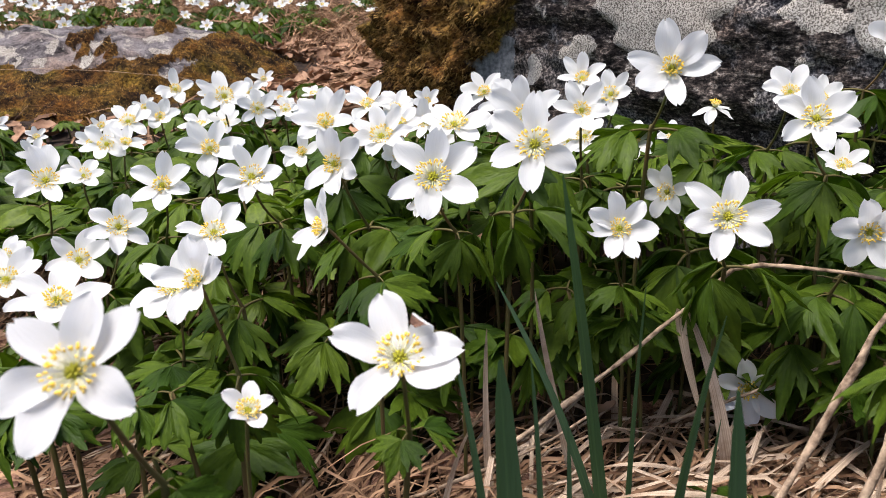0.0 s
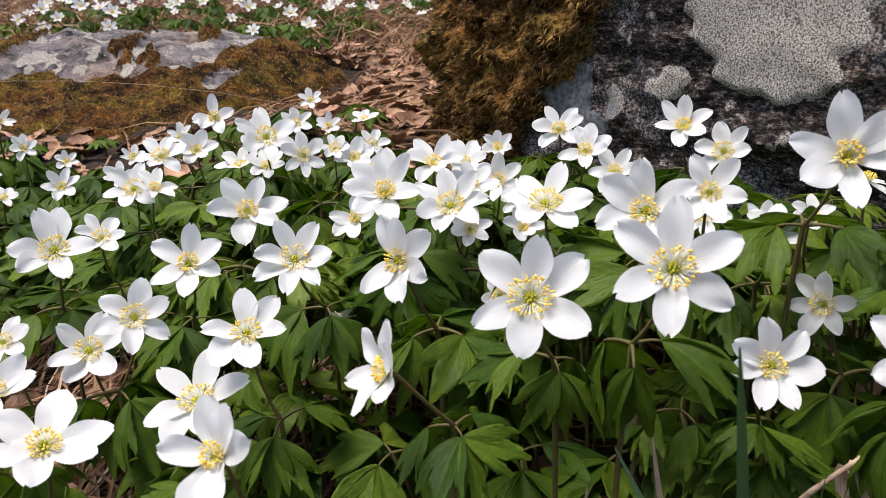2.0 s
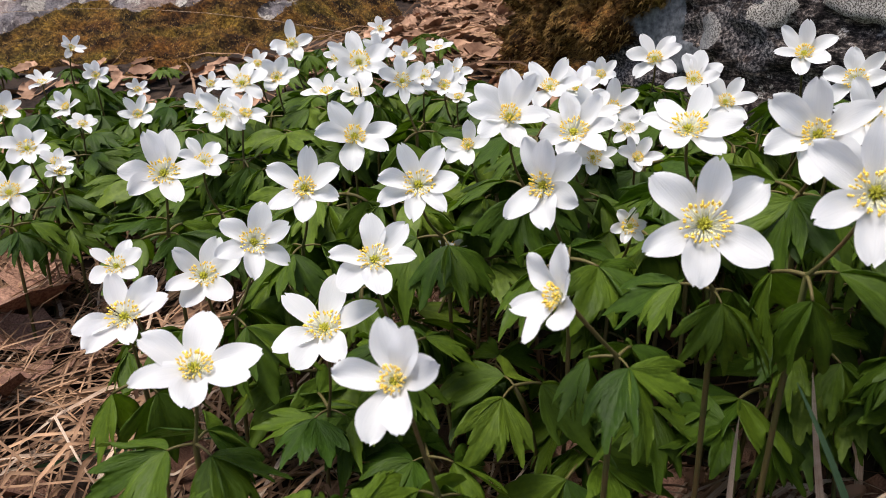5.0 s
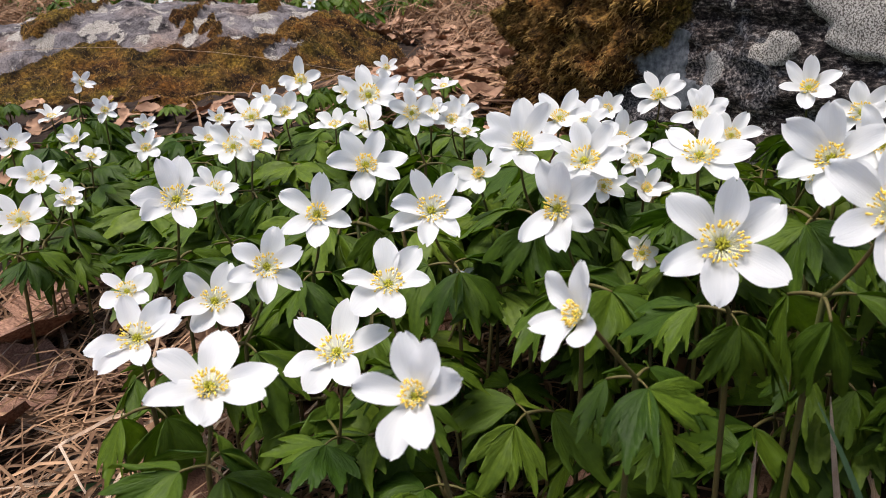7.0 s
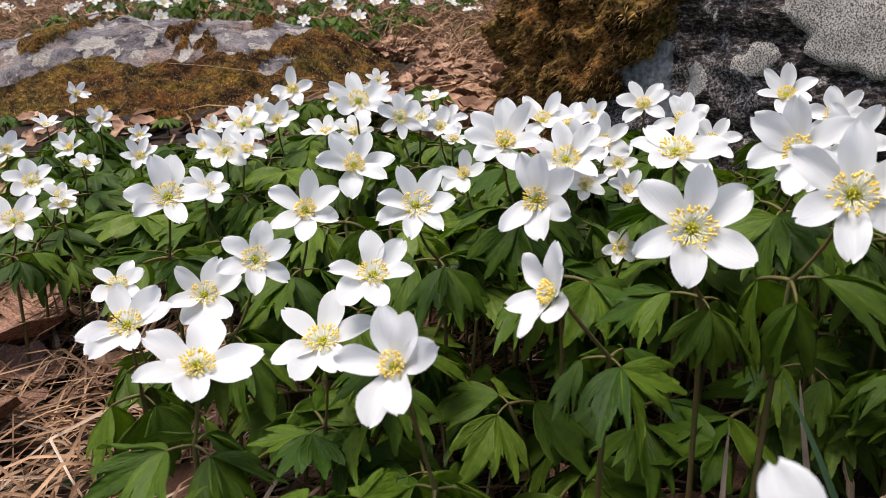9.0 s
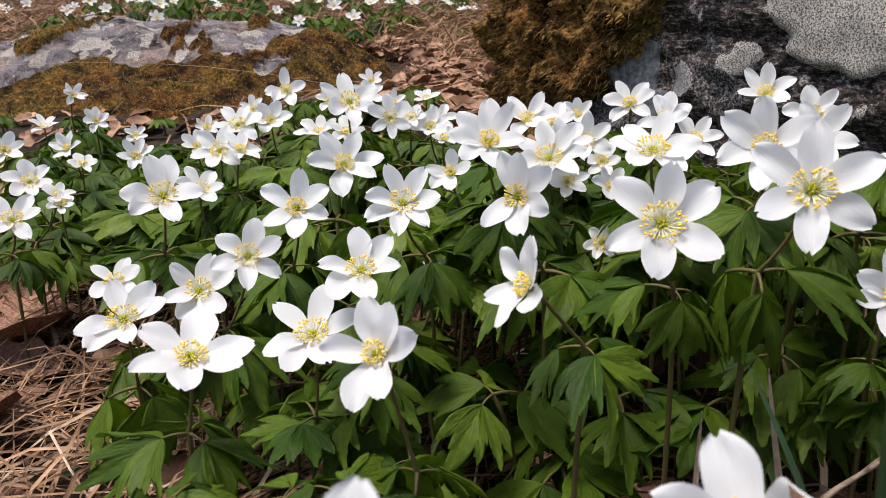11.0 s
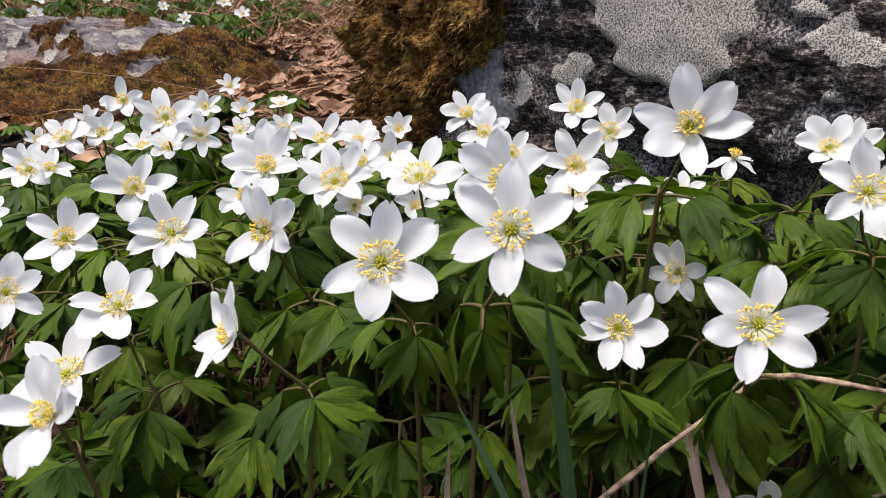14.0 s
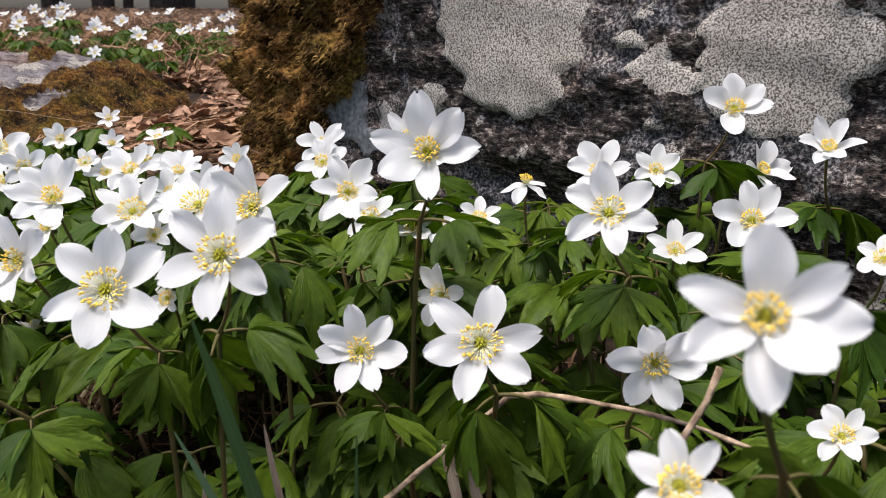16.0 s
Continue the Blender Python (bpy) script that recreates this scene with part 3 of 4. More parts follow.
mk = random.Random(11)
PETALS = [petal_mesh(mk, 0.22 if k % 3 == 0 else 0.05) for k in range(9)]
CURLED = curled_petal_mesh()
STAMENS = [[stamens_mesh(mk, s) for _ in range(2)] for s in range(3)]
PISTILS = [pistil_mesh(mk) for _ in range(2)]
LEAFLETS = [leaflet_mesh(mk, LEAF) for _ in range(14)]
# lighter green copies of the same leaflets
PALE_LEAFLETS = [leaflet_mesh(mk, SHOOT) for _ in range(6)]
WHOLE = [whole_leaf_mesh(mk, LEAF) for _ in range(5)]
PETIOLES = [petiole_mesh(mk) for _ in range(2)]


def add_leaf(parent, place, az, size, droop, rng, paler=False):
    """A stalked leaf of three cut leaflets at a stem's whorl."""
    if parent.location.y > 0.76:
        m = Matrix.Translation(place) @ Matrix.Rotation(az, 4, "Z") @ Matrix.Rotation(-droop * 0.6, 4, "X") @ Matrix.Scale(size, 4)
        piece("leaf", rng.choice(WHOLE), parent, m)
        return
    stalk = size * rng.uniform(0.22, 0.42)
    m = Matrix.Translation(place) @ Matrix.Rotation(az, 4, "Z") @ Matrix.Rotation(-droop * 0.5, 4, "X") @ Matrix.Scale(stalk, 4)
    leaf = piece("leaf", rng.choice(PETIOLES), parent, m)
    for turn in (0.0, rng.uniform(0.75, 1.1), -rng.uniform(0.75, 1.1)):
        lm = (Matrix.Translation((0, 1, 0.16)) @ Matrix.Rotation(turn, 4, "Z") @ Matrix.Rotation(-droop * rng.uniform(0.4, 1.3), 4, "X")
              @ Matrix.Rotation(rng.uniform(-0.7, 0.7), 4, "Y") @ Matrix.Scale(size / stalk * rng.uniform(0.85, 1.12), 4))
        piece("leaflet", rng.choice(PALE_LEAFLETS if paler else LEAFLETS), leaf, lm)


LABELS = ("white wood anemone with a dense tuft of yellow stamens", "white wood anemone in bloom on a thin brown stem",
          "white wood anemone wide open with spread stamens, green centre")
plants = random.Random(21)


heads = []


def anemone(x, y, z, size, az, tilt, spin, count, stage, rays=(), curled=None, cup=None):
    """A flowering plant whose blossom of that width sits at (x, y, z) and faces az degrees from the front, tilt degrees from upright.
    rays: the turns of its petals, clockwise from the top as seen from the front."""
    rng = plants
    a, t = radians(az), radians(tilt)
    n = Vector((math.sin(t) * math.sin(a), -math.sin(t) * math.cos(a), math.cos(t)))
    head = Vector((x, y, z)) - n * size * (0.11, 0.09, 0.06)[stage]
    base = head - Vector((n.x, n.y, 0)) * 0.014 + Vector((rng.uniform(-0.012, 0.012), rng.uniform(-0.008, 0.012), 0))
    over = base.x + base.y - 0.835
    if 0 < over < 0.2 and base.x > 0.02:
        base -= Vector((over * 0.5, over * 0.5, 0))
    base.z = ground_z(base.x, base.y) - 0.004
    heads.append((x, y, z))
    thing = tagged(new("anemone"), LABELS[stage], "flower", "wood anemones")
    thing.location = base
    top = head - base
    whorl = Vector((top.x * 0.2 - n.x * 0.004, top.y * 0.2 - n.y * 0.004, max(top.z * 0.4, top.z - rng.uniform(0.021, 0.036))))
    bend = top - n * 0.009 - Vector((0, 0, (top.z - whorl.z) * 0.35))
    pts = bezier((0, 0, 0), whorl * 0.5 + Vector((rng.uniform(-0.006, 0.006), 0, 0)), whorl, 4) + bezier(whorl, bend, top - n * 0.0005, 7)[1:]
    v, f = tube(pts, [0.0009] * 5 + [0.00058] * 7, 6)
    piece("stem", mesh_of("stem", v, f, STEM), thing)
    face = Matrix.Translation(top) @ n.to_track_quat("Z", "Y").to_matrix().to_4x4() @ Matrix.Rotation(radians(0 if rays else spin), 4, "Z")
    if rays:
        turns = [-radians(r) for r in rays]
        count = len(turns)
    else:
        turns = [2 * math.pi * k / count + rng.uniform(-0.13, 0.13) for k in range(count)]
    radius = size * 0.5
    cup = (24, 15, 9)[stage] + rng.uniform(-4, 6) if cup is None else cup
    for k in range(count):
        pm = (face @ Matrix.Rotation(turns[k], 4, "Z") @ Matrix.Rotation(radians(cup + rng.uniform(-11, 11)), 4, "X")
              @ Matrix.Translation((0, 0, 0.0005 * (k % 2))) @ Matrix.Rotation(rng.uniform(-0.15, 0.15), 4, "Y")
              @ Matrix.Diagonal((radius * rng.uniform(0.95, 1.15) * (6 / count) ** 0.4, radius * rng.uniform(0.94, 1.07), radius, 1)))
        me = rng.choice(PETALS)
        piece("petal", CURLED if k == curled else me, thing, pm)
    sm = face @ Matrix.Scale(max(radius, 0.012), 4)
    piece("stamen_tuft", rng.choice(STAMENS[stage]), thing, sm, "yellow stamens")["kind"] = "stuff"
    piece("pistil", rng.choice(PISTILS), thing, sm, "green carpels")["kind"] = "stuff"
    turn = rng.uniform(0, 6.28)
    leaf_size = rng.uniform(0.024, 0.033) * (1 - 0.45 * smooth(0.32, 0.28, y) * smooth(0.15, 0.12, x))
    for k in range(3):
        add_leaf(thing, whorl, turn + 2.094 * k + rng.uniform(-0.25, 0.25), leaf_size * (0.86 + 0.12 * smooth(0.37, 0.45, y)), rng.uniform(0.05, 0.75) * (1 + 0.5 * smooth(0.44, 0.37, y)), rng)
    return thing


def shoot(x, y, height, size, paler=False):
    """A leafy plant without a flower."""
    rng = plants
    thing = tagged(new("leafy_shoot"), "green wood anemone leaves on a thin stem, not in flower", "plant", "leafy shoots")
    thing.location = (x, y, ground_z(x, y) - 0.004)
    top = Vector((rng.uniform(-0.012, 0.012), rng.uniform(-0.012, 0.012), height))
    v, f = tube(bezier((0, 0, 0), (0, 0, height * 0.6), top, 5), [0.0009] * 6, 5)
    piece("stem", mesh_of("stem", v, f, STEM), thing)
    turn = rng.uniform(0, 6.28)
    for k in range(3):
        add_leaf(thing, top, turn + 2.094 * k + rng.uniform(-0.3, 0.3), size, rng.uniform(0.0, 0.65), rng, paler)


# ---- wood anemones in bloom ----
anemone(-0.074, 0.470, 0.185, 0.0328, 10, 55, 34, 6, 1, (8, 70, 116, 178, 230, 296))
anemone(-0.029, 0.462, 0.190, 0.0335, 10, 50, 2, 7, 2, (334, 40, 92, 142, 190, 238, 268))
anemone(0.015, 0.425, 0.203, 0.0317, -20, 65, 30, 6, 1, (330, 6, 46, 106, 156, 216))
anemone(0.057, 0.390, 0.205, 0.0369, 0, 55, 58, 6, 2, (310, 8, 52, 126, 188, 244))
anemone(0.019, 0.368, 0.193, 0.0296, -62, 70, 26, 6, 0, (352, 48, 105, 168, 228, 292), cup=14)
anemone(-0.015, 0.339, 0.185, 0.0292, -22, 52, 54, 6, 0, (334, 20, 62, 140, 188, 258), cup=16)
anemone(-0.074, 0.366, 0.169, 0.0341, 35, 30, 22, 6, 1, (316, 264, 28, 98, 136, 200))
anemone(-0.056, 0.424, 0.151, 0.0370, -5, 25, 50, 6, 2, (298, 2, 62, 142, 200, 230))
anemone(-0.040, 0.435, 0.172, 0.0318, 10, 35, 18, 6, 2, (268, 356, 44, 100, 178, 228))
anemone(-0.087, 0.448, 0.171, 0.0301, 30, 50, 34, 6, 2, (256, 306, 20, 80, 136, 196))
anemone(-0.112, 0.456, 0.153, 0.0318, 25, 45, 39, 6, 2, (314, 29, 70, 150, 212, 248))
anemone(-0.114, 0.402, 0.163, 0.0307, 15, 35, 44, 6, 2, (248, 220, 160, 42, 76, 338))
anemone(-0.149, 0.459, 0.154, 0.0236, 13, 40, 58, 6, 2, (17, 60, 124, 180, 230, 304))
anemone(-0.136, 0.483, 0.185, 0.0355, 30, 45, 7, 6, 2, (276, 344, 16, 106, 168, 238))
anemone(-0.136, 0.520, 0.179, 0.0250, 42, 35, 12, 6, 2)
anemone(0.092, 0.379, 0.218, 0.0346, -10, 65, 25, 6, 2, (306, 2, 66, 119, 180, 239))
anemone(0.091, 0.423, 0.221, 0.0337, -30, 60, 12, 6, 1, (350, 59, 121, 170, 229, 296))
anemone(-0.066, 0.519, 0.193, 0.0352, 15, 50, 17, 6, 1, (324, 24, 82, 130, 190, 264))
anemone(-0.017, 0.515, 0.191, 0.0239, -10, 50, 22, 6, 0, (0, 79, 166, 219, 261))
anemone(0.002, 0.484, 0.211, 0.0359, 8, 47, 16, 6, 0, (313, 3, 41, 106, 180, 226, 270))
anemone(0.016, 0.530, 0.213, 0.0276, 0, 35, 32, 6, 1)
anemone(0.027, 0.570, 0.206, 0.0234, 19, 28, 8, 6, 1)
anemone(0.026, 0.501, 0.201, 0.0342, -1, 41, 15, 7, 2)
anemone(0.044, 0.550, 0.200, 0.0269, -9, 62, 20, 5, 1, (355, 56, 111, 180, 242, 298))
anemone(0.053, 0.570, 0.186, 0.0212, -5, 56, 25, 6, 1)
anemone(0.056, 0.545, 0.179, 0.0236, 10, 45, 30, 6, 0)
anemone(0.063, 0.465, 0.212, 0.0347, -5, 30, 44, 6, 2, (322, 20, 96, 138, 204, 284))
anemone(0.079, 0.706, 0.198, 0.0371, -16, 49, 36, 7, 1, (324, 27, 67, 124, 211, 265))
anemone(0.089, 0.619, 0.201, 0.0316, -8, 49, 45, 7, 1, (16, 62, 99, 176, 249, 333))
anemone(0.104, 0.608, 0.192, 0.0303, 0, 48, 50, 6, 1, (36, 93, 153, 207, 264, 333))
anemone(0.137, 0.605, 0.217, 0.0341, -19, 45, 55, 6, 1)
anemone(0.147, 0.560, 0.212, 0.0290, -31, 67, 31, 6, 2, (340, 40, 90, 155, 217, 270))
anemone(0.141, 0.460, 0.204, 0.0242, -24, 33, 0, 6, 1)
anemone(-0.366, 0.800, 0.187, 0.0238, 58, 55, 19, 6, 1)
anemone(-0.337, 0.780, 0.169, 0.0252, 32, 49, 47, 6, 1)
anemone(-0.363, 0.750, 0.169, 0.0260, 30, 22, 15, 6, 1)
anemone(-0.315, 0.700, 0.162, 0.0264, -11, 48, 43, 6, 0)
anemone(-0.315, 0.800, 0.154, 0.0210, 25, 43, 11, 6, 1)
anemone(-0.274, 0.720, 0.153, 0.0290, 25, 47, 39, 6, 1)
anemone(-0.292, 0.680, 0.155, 0.0214, 48, 32, 7, 6, 1)
anemone(-0.349, 0.680, 0.163, 0.0290, 43, 53, 35, 6, 1)
anemone(-0.271, 0.590, 0.163, 0.0295, 36, 46, 3, 6, 2)
anemone(-0.252, 0.585, 0.157, 0.0210, 60, 30, 19, 6, 1)
anemone(-0.247, 0.580, 0.153, 0.0175, 40, 30, 55, 6, 1)
anemone(-0.242, 0.530, 0.158, 0.0314, 33, 39, 24, 6, 2)
anemone(-0.163, 0.740, 0.200, 0.0329, 16, 55, 29, 5, 1, (354, 84, 162, 220, 259))
anemone(-0.162, 0.700, 0.184, 0.0318, 17, 53, 34, 6, 1)
anemone(-0.178, 0.680, 0.184, 0.0339, 19, 38, 39, 6, 2)
anemone(-0.189, 0.740, 0.186, 0.0219, 18, 44, 15, 6, 1)
anemone(-0.160, 0.603, 0.181, 0.0325, 10, 47, 44, 6, 2)
anemone(-0.146, 0.600, 0.183, 0.0274, 59, 32, 20, 6, 1)
anemone(-0.217, 0.720, 0.175, 0.0197, 21, 43, 49, 6, 1)
anemone(-0.208, 0.680, 0.169, 0.0248, 22, 42, 54, 6, 1)
anemone(-0.086, 0.616, 0.208, 0.0368, 22, 54, 59, 6, 2)
anemone(-0.110, 0.660, 0.203, 0.0192, 3, 44, 35, 6, 1)
anemone(-0.092, 0.630, 0.189, 0.0252, 12, 43, 17, 6, 1)
anemone(-0.115, 0.650, 0.185, 0.0294, -6, 25, 59, 6, 1)
anemone(-0.134, 0.900, 0.191, 0.0240, 11, 50, 4, 6, 1)
anemone(-0.057, 0.585, 0.204, 0.0242, 9, 73, 47, 6, 2, (350, 55, 117, 170, 235, 297))
anemone(-0.046, 0.660, 0.188, 0.0279, 7, 48, 52, 6, 1)
anemone(-0.040, 0.680, 0.177, 0.0192, 26, 32, 28, 6, 1)
anemone(-0.076, 0.850, 0.182, 0.0264, 7, 23, 57, 6, 1)
anemone(0.047, 0.470, 0.174, 0.0158, -15, 66, 48, 6, 1)
anemone(-0.022, 0.500, 0.150, 0.0145, 186, 34, 53, 6, 1)
anemone(0.146, 0.419, 0.239, 0.0361, -10, 65, 17, 6, 0, (352, 44, 88, 172, 234, 278))
anemone(0.118, 0.458, 0.218, 0.0279, -5, 61, 41, 6, 1, (336, 39, 106, 175, 219, 277))
anemone(0.187, 0.500, 0.214, 0.0203, 3, 13, 6, 5, 0, cup=-28)
anemone(0.210, 0.470, 0.223, 0.0258, -16, 52, 34, 6, 1)
anemone(0.204, 0.425, 0.218, 0.0325, -10, 55, 45, 6, 2, (346, 59, 110, 170, 230, 296))
anemone(0.250, 0.533, 0.212, 0.0256, -15, 47, 2, 6, 1, (4, 58, 120, 176, 231, 300))
anemone(0.280, 0.525, 0.241, 0.0327, -14, 51, 30, 6, 1, (351, 56, 102, 189, 289))
anemone(0.309, 0.497, 0.228, 0.0281, -25, 36, 58, 6, 0, (27, 328, 83, 165, 203, 263))
anemone(0.307, 0.551, 0.209, 0.0316, 29, 52, 26, 6, 0)
anemone(0.267, 0.464, 0.206, 0.0319, -21, 55, 54, 6, 1, (343, 30, 88, 152, 215, 284))
anemone(0.252, 0.503, 0.183, 0.0283, -16, 38, 10, 6, 1)
anemone(0.292, 0.420, 0.204, 0.0193, -48, 38, 15, 6, 1)
anemone(0.126, 0.400, 0.182, 0.0297, 5, 60, 21, 7, 1, (346, 42, 102, 164, 206, 264, 296))
anemone(0.161, 0.386, 0.190, 0.0350, -5, 60, 49, 6, 2, (310, 8, 80, 130, 196, 256))
anemone(0.210, 0.384, 0.184, 0.0294, -10, 85, 13, 6, 1, (342, 34, 86, 154, 214, 284))
anemone(0.186, 0.268, 0.243, 0.0225, -25, 60, 20, 7, 0, (358, 54, 90, 134, 176, 230, 282))
anemone(0.182, 0.280, 0.212, 0.0167, -28, 40, 25, 6, 1)
anemone(0.258, 0.370, 0.169, 0.0196, -28, 39, 30, 6, 1)
anemone(0.287, 0.560, 0.200, 0.0163, -38, 26, 35, 6, 1)
anemone(0.168, 0.500, 0.198, 0.0205, 16, 29, 40, 6, 1)
anemone(0.150, 0.500, 0.195, 0.0195, -1, 49, 45, 6, 1)
anemone(0.151, 0.435, 0.187, 0.0236, -41, 82, 50, 6, 2)
anemone(0.121, 0.530, 0.191, 0.0169, 4, 64, 49, 6, 2)
anemone(0.003, 0.232, 0.207, 0.0299, -5, 55, 46, 6, 2, (302, 4, 44, 118, 198, 242))
anemone(0.055, 0.271, 0.191, 0.0327, -5, 40, 14, 6, 2, (280, 340, 34, 90, 119, 206), curled=2)
anemone(0.016, 0.283, 0.171, 0.0155, 41, 28, 42, 5, 1)
anemone(0.186, 0.418, 0.105, 0.0336, -15, 85, 10, 6, 1, (294, 348, 52, 126, 166, 238))
anemone(0.042, 0.620, 0.202, 0.0225, 0, 45, 0, 6, 0)
anemone(0.033, 0.530, 0.203, 0.0250, 5, 40, 17, 6, 1)
anemone(-0.050, 0.740, 0.181, 0.0260, 15, 45, 34, 6, 2)
anemone(-0.095, 0.800, 0.184, 0.0240, 20, 40, 51, 6, 0)
anemone(0.065, 0.470, 0.182, 0.0150, -10, 50, 8, 6, 1)
anemone(0.124, 0.490, 0.201, 0.0230, -20, 50, 25, 6, 2)
anemone(-0.098, 0.720, 0.199, 0.0250, 20, 50, 59, 6, 1)
anemone(-0.058, 0.660, 0.193, 0.0210, 15, 40, 16, 6, 2)
anemone(0.028, 0.560, 0.207, 0.0250, 5, 35, 33, 6, 0)
anemone(0.034, 0.500, 0.191, 0.0200, 10, 55, 50, 6, 1)
anemone(-0.858, 1.700, 0.221, 0.0305, 28, 48, 43, 6, 1)
anemone(-0.917, 1.800, 0.256, 0.0347, 28, 49, 11, 6, 1)
anemone(-0.804, 1.750, 0.261, 0.0359, 26, 59, 39, 6, 1)
anemone(-0.716, 1.700, 0.250, 0.0370, 34, 49, 7, 6, 1)
anemone(-0.739, 1.800, 0.275, 0.0367, 24, 50, 35, 6, 1)
anemone(-0.700, 1.650, 0.226, 0.0293, 25, 58, 3, 6, 1)
anemone(-0.744, 1.900, 0.280, 0.0363, 13, 50, 31, 6, 1)
anemone(-0.607, 1.750, 0.269, 0.0331, 21, 40, 59, 6, 1)
anemone(-0.575, 1.800, 0.267, 0.0292, 19, 50, 27, 6, 1)
anemone(-0.450, 1.700, 0.257, 0.0342, 37, 49, 43, 6, 1)
anemone(-0.396, 1.550, 0.222, 0.0248, 17, 48, 48, 6, 1)
anemone(-0.472, 1.900, 0.270, 0.0333, 15, 50, 53, 6, 1)
anemone(-0.372, 1.700, 0.245, 0.0341, 14, 49, 58, 6, 1)
anemone(-0.312, 1.600, 0.228, 0.0298, 3, 48, 3, 6, 1)
anemone(-0.851, 1.900, 0.278, 0.0339, 25, 60, 8, 6, 1)
anemone(-0.953, 1.950, 0.274, 0.0350, 27, 50, 13, 6, 1)
anemone(-0.854, 1.750, 0.240, 0.0289, 27, 49, 18, 6, 1)
anemone(-0.336, 2.200, 0.274, 0.0297, 10, 50, 23, 6, 1)
anemone(-0.231, 2.300, 0.277, 0.0310, 7, 50, 28, 6, 1)
anemone(-0.686, 1.900, 0.258, 0.0322, 23, 50, 11, 6, 1)
anemone(-0.761, 2.300, 0.299, 0.0365, 21, 50, 16, 6, 1)
anemone(-0.509, 2.000, 0.269, 0.0315, 18, 50, 21, 6, 1)
anemone(-0.785, 2.200, 0.294, 0.0319, 22, 50, 26, 6, 1)
anemone(-0.351, 1.950, 0.255, 0.0236, 12, 49, 31, 6, 1)
anemone(-0.466, 1.650, 0.238, 0.0222, 18, 49, 36, 6, 1)
anemone(-0.938, 1.750, 0.236, 0.0291, 29, 49, 41, 6, 1)


far = random.Random(61)
for _ in range(56):
    fx, fy = far.uniform(-1.3, -0.15), far.uniform(1.75, 2.7)
    anemone(fx, fy, ground_z(fx, fy) + far.uniform(0.06, 0.12), far.uniform(0.026, 0.034), far.uniform(-30, 30), far.uniform(15, 50), far.uniform(0, 60), 6, 1)

# ---- leaves between them ----
def leafy(x, y):
    """Height of the leaf carpet over the ground, 0 where there is none."""
    if y < 0.335 or x + y > 0.83 or y > 0.80:
        return 0.0
    left = -0.04 - 0.5 * max(0.0, y - 0.36) - 0.75 * max(0.0, y - 0.54)
    if x < left or x > 0.42:
        return 0.0
    bare = smooth(1.25, 0.75, math.hypot((x - 0.15) / 0.10, (y - 0.355) / 0.062))
    if bare > 0.5 or (0.0 < x < 0.2 and y < 0.415):
        return 0.0
    total = weight = 0.0
    for hx, hy, hz in heads:
        d = (hx - x) ** 2 + (hy - y) ** 2
        if d < 0.02:
            k = 1 / (d + 0.0006)
            total, weight = total + k * hz, weight + k
    top = total / weight if weight else 0.15
    return max(0.035, min(0.15, top - 0.027 + 0.008 * smooth(0.44, 0.5, y) - ground_z(x, y)))


rng = random.Random(31)
taken = []
for _ in range(6000):
    x, y = rng.uniform(-0.42, 0.42), rng.uniform(0.33, 0.8)
    h = leafy(x, y)
    if y < 0.47 and x < 0.2:
        if rng.random() < (0.85 if y < 0.435 and x > -0.02 else 0.6):
            continue
        h *= 0.72
    if h and all((x - a) ** 2 + (y - b) ** 2 > 0.0225 ** 2 for a, b in taken):
        taken.append((x, y))
        # more pale leaves towards the back: its brighter light is put into colour
        shoot(x, y, h * rng.uniform(0.48, 1.0), rng.uniform(0.022, 0.034), rng.random() < 0.55 * smooth(0.42, 0.52, y))
    if len(taken) >= 250:
        break


for x, y in ((0.145, 0.435), (0.235, 0.41), (0.215, 0.455)):
    shoot(x, y, rng.uniform(0.035, 0.075), rng.uniform(0.022, 0.030))
for _ in range(34):
    x, y = rng.uniform(-1.1, -0.2), rng.uniform(1.7, 2.3)
    shoot(x, y, rng.uniform(0.04, 0.08), rng.uniform(0.03, 0.045))
for _ in range(10):
    shoot(rng.uniform(-0.2, -0.05), rng.uniform(0.78, 0.95), rng.uniform(0.02, 0.05), rng.uniform(0.02, 0.03))
for _ in range(26):
    shoot(rng.uniform(-0.44, -0.14), rng.uniform(0.62, 0.86), rng.uniform(0.025, 0.055), rng.uniform(0.02, 0.03))
for _ in range(48):
    shoot(rng.uniform(-0.62, -0.18), rng.uniform(0.74, 0.98), rng.uniform(0.012, 0.036), rng.uniform(0.014, 0.023))
for x, y in ((0.102, 0.345), (0.122, 0.352), (0.150, 0.362), (0.175, 0.368), (0.112, 0.318), (0.148, 0.325)):
    shoot(x, y, rng.uniform(0.012, 0.030), rng.uniform(0.014, 0.019))
for x, y in ((0.235, 0.30), (0.26, 0.32), (0.29, 0.345)):
    shoot(x, y, rng.uniform(0.06, 0.085), rng.uniform(0.026, 0.034))
for x, y in ((-0.092, 0.325), (-0.074, 0.338), (-0.060, 0.328), (-0.040, 0.338), (-0.020, 0.345)):
    shoot(x, y, rng.uniform(0.092, 0.100), rng.uniform(0.017, 0.021))


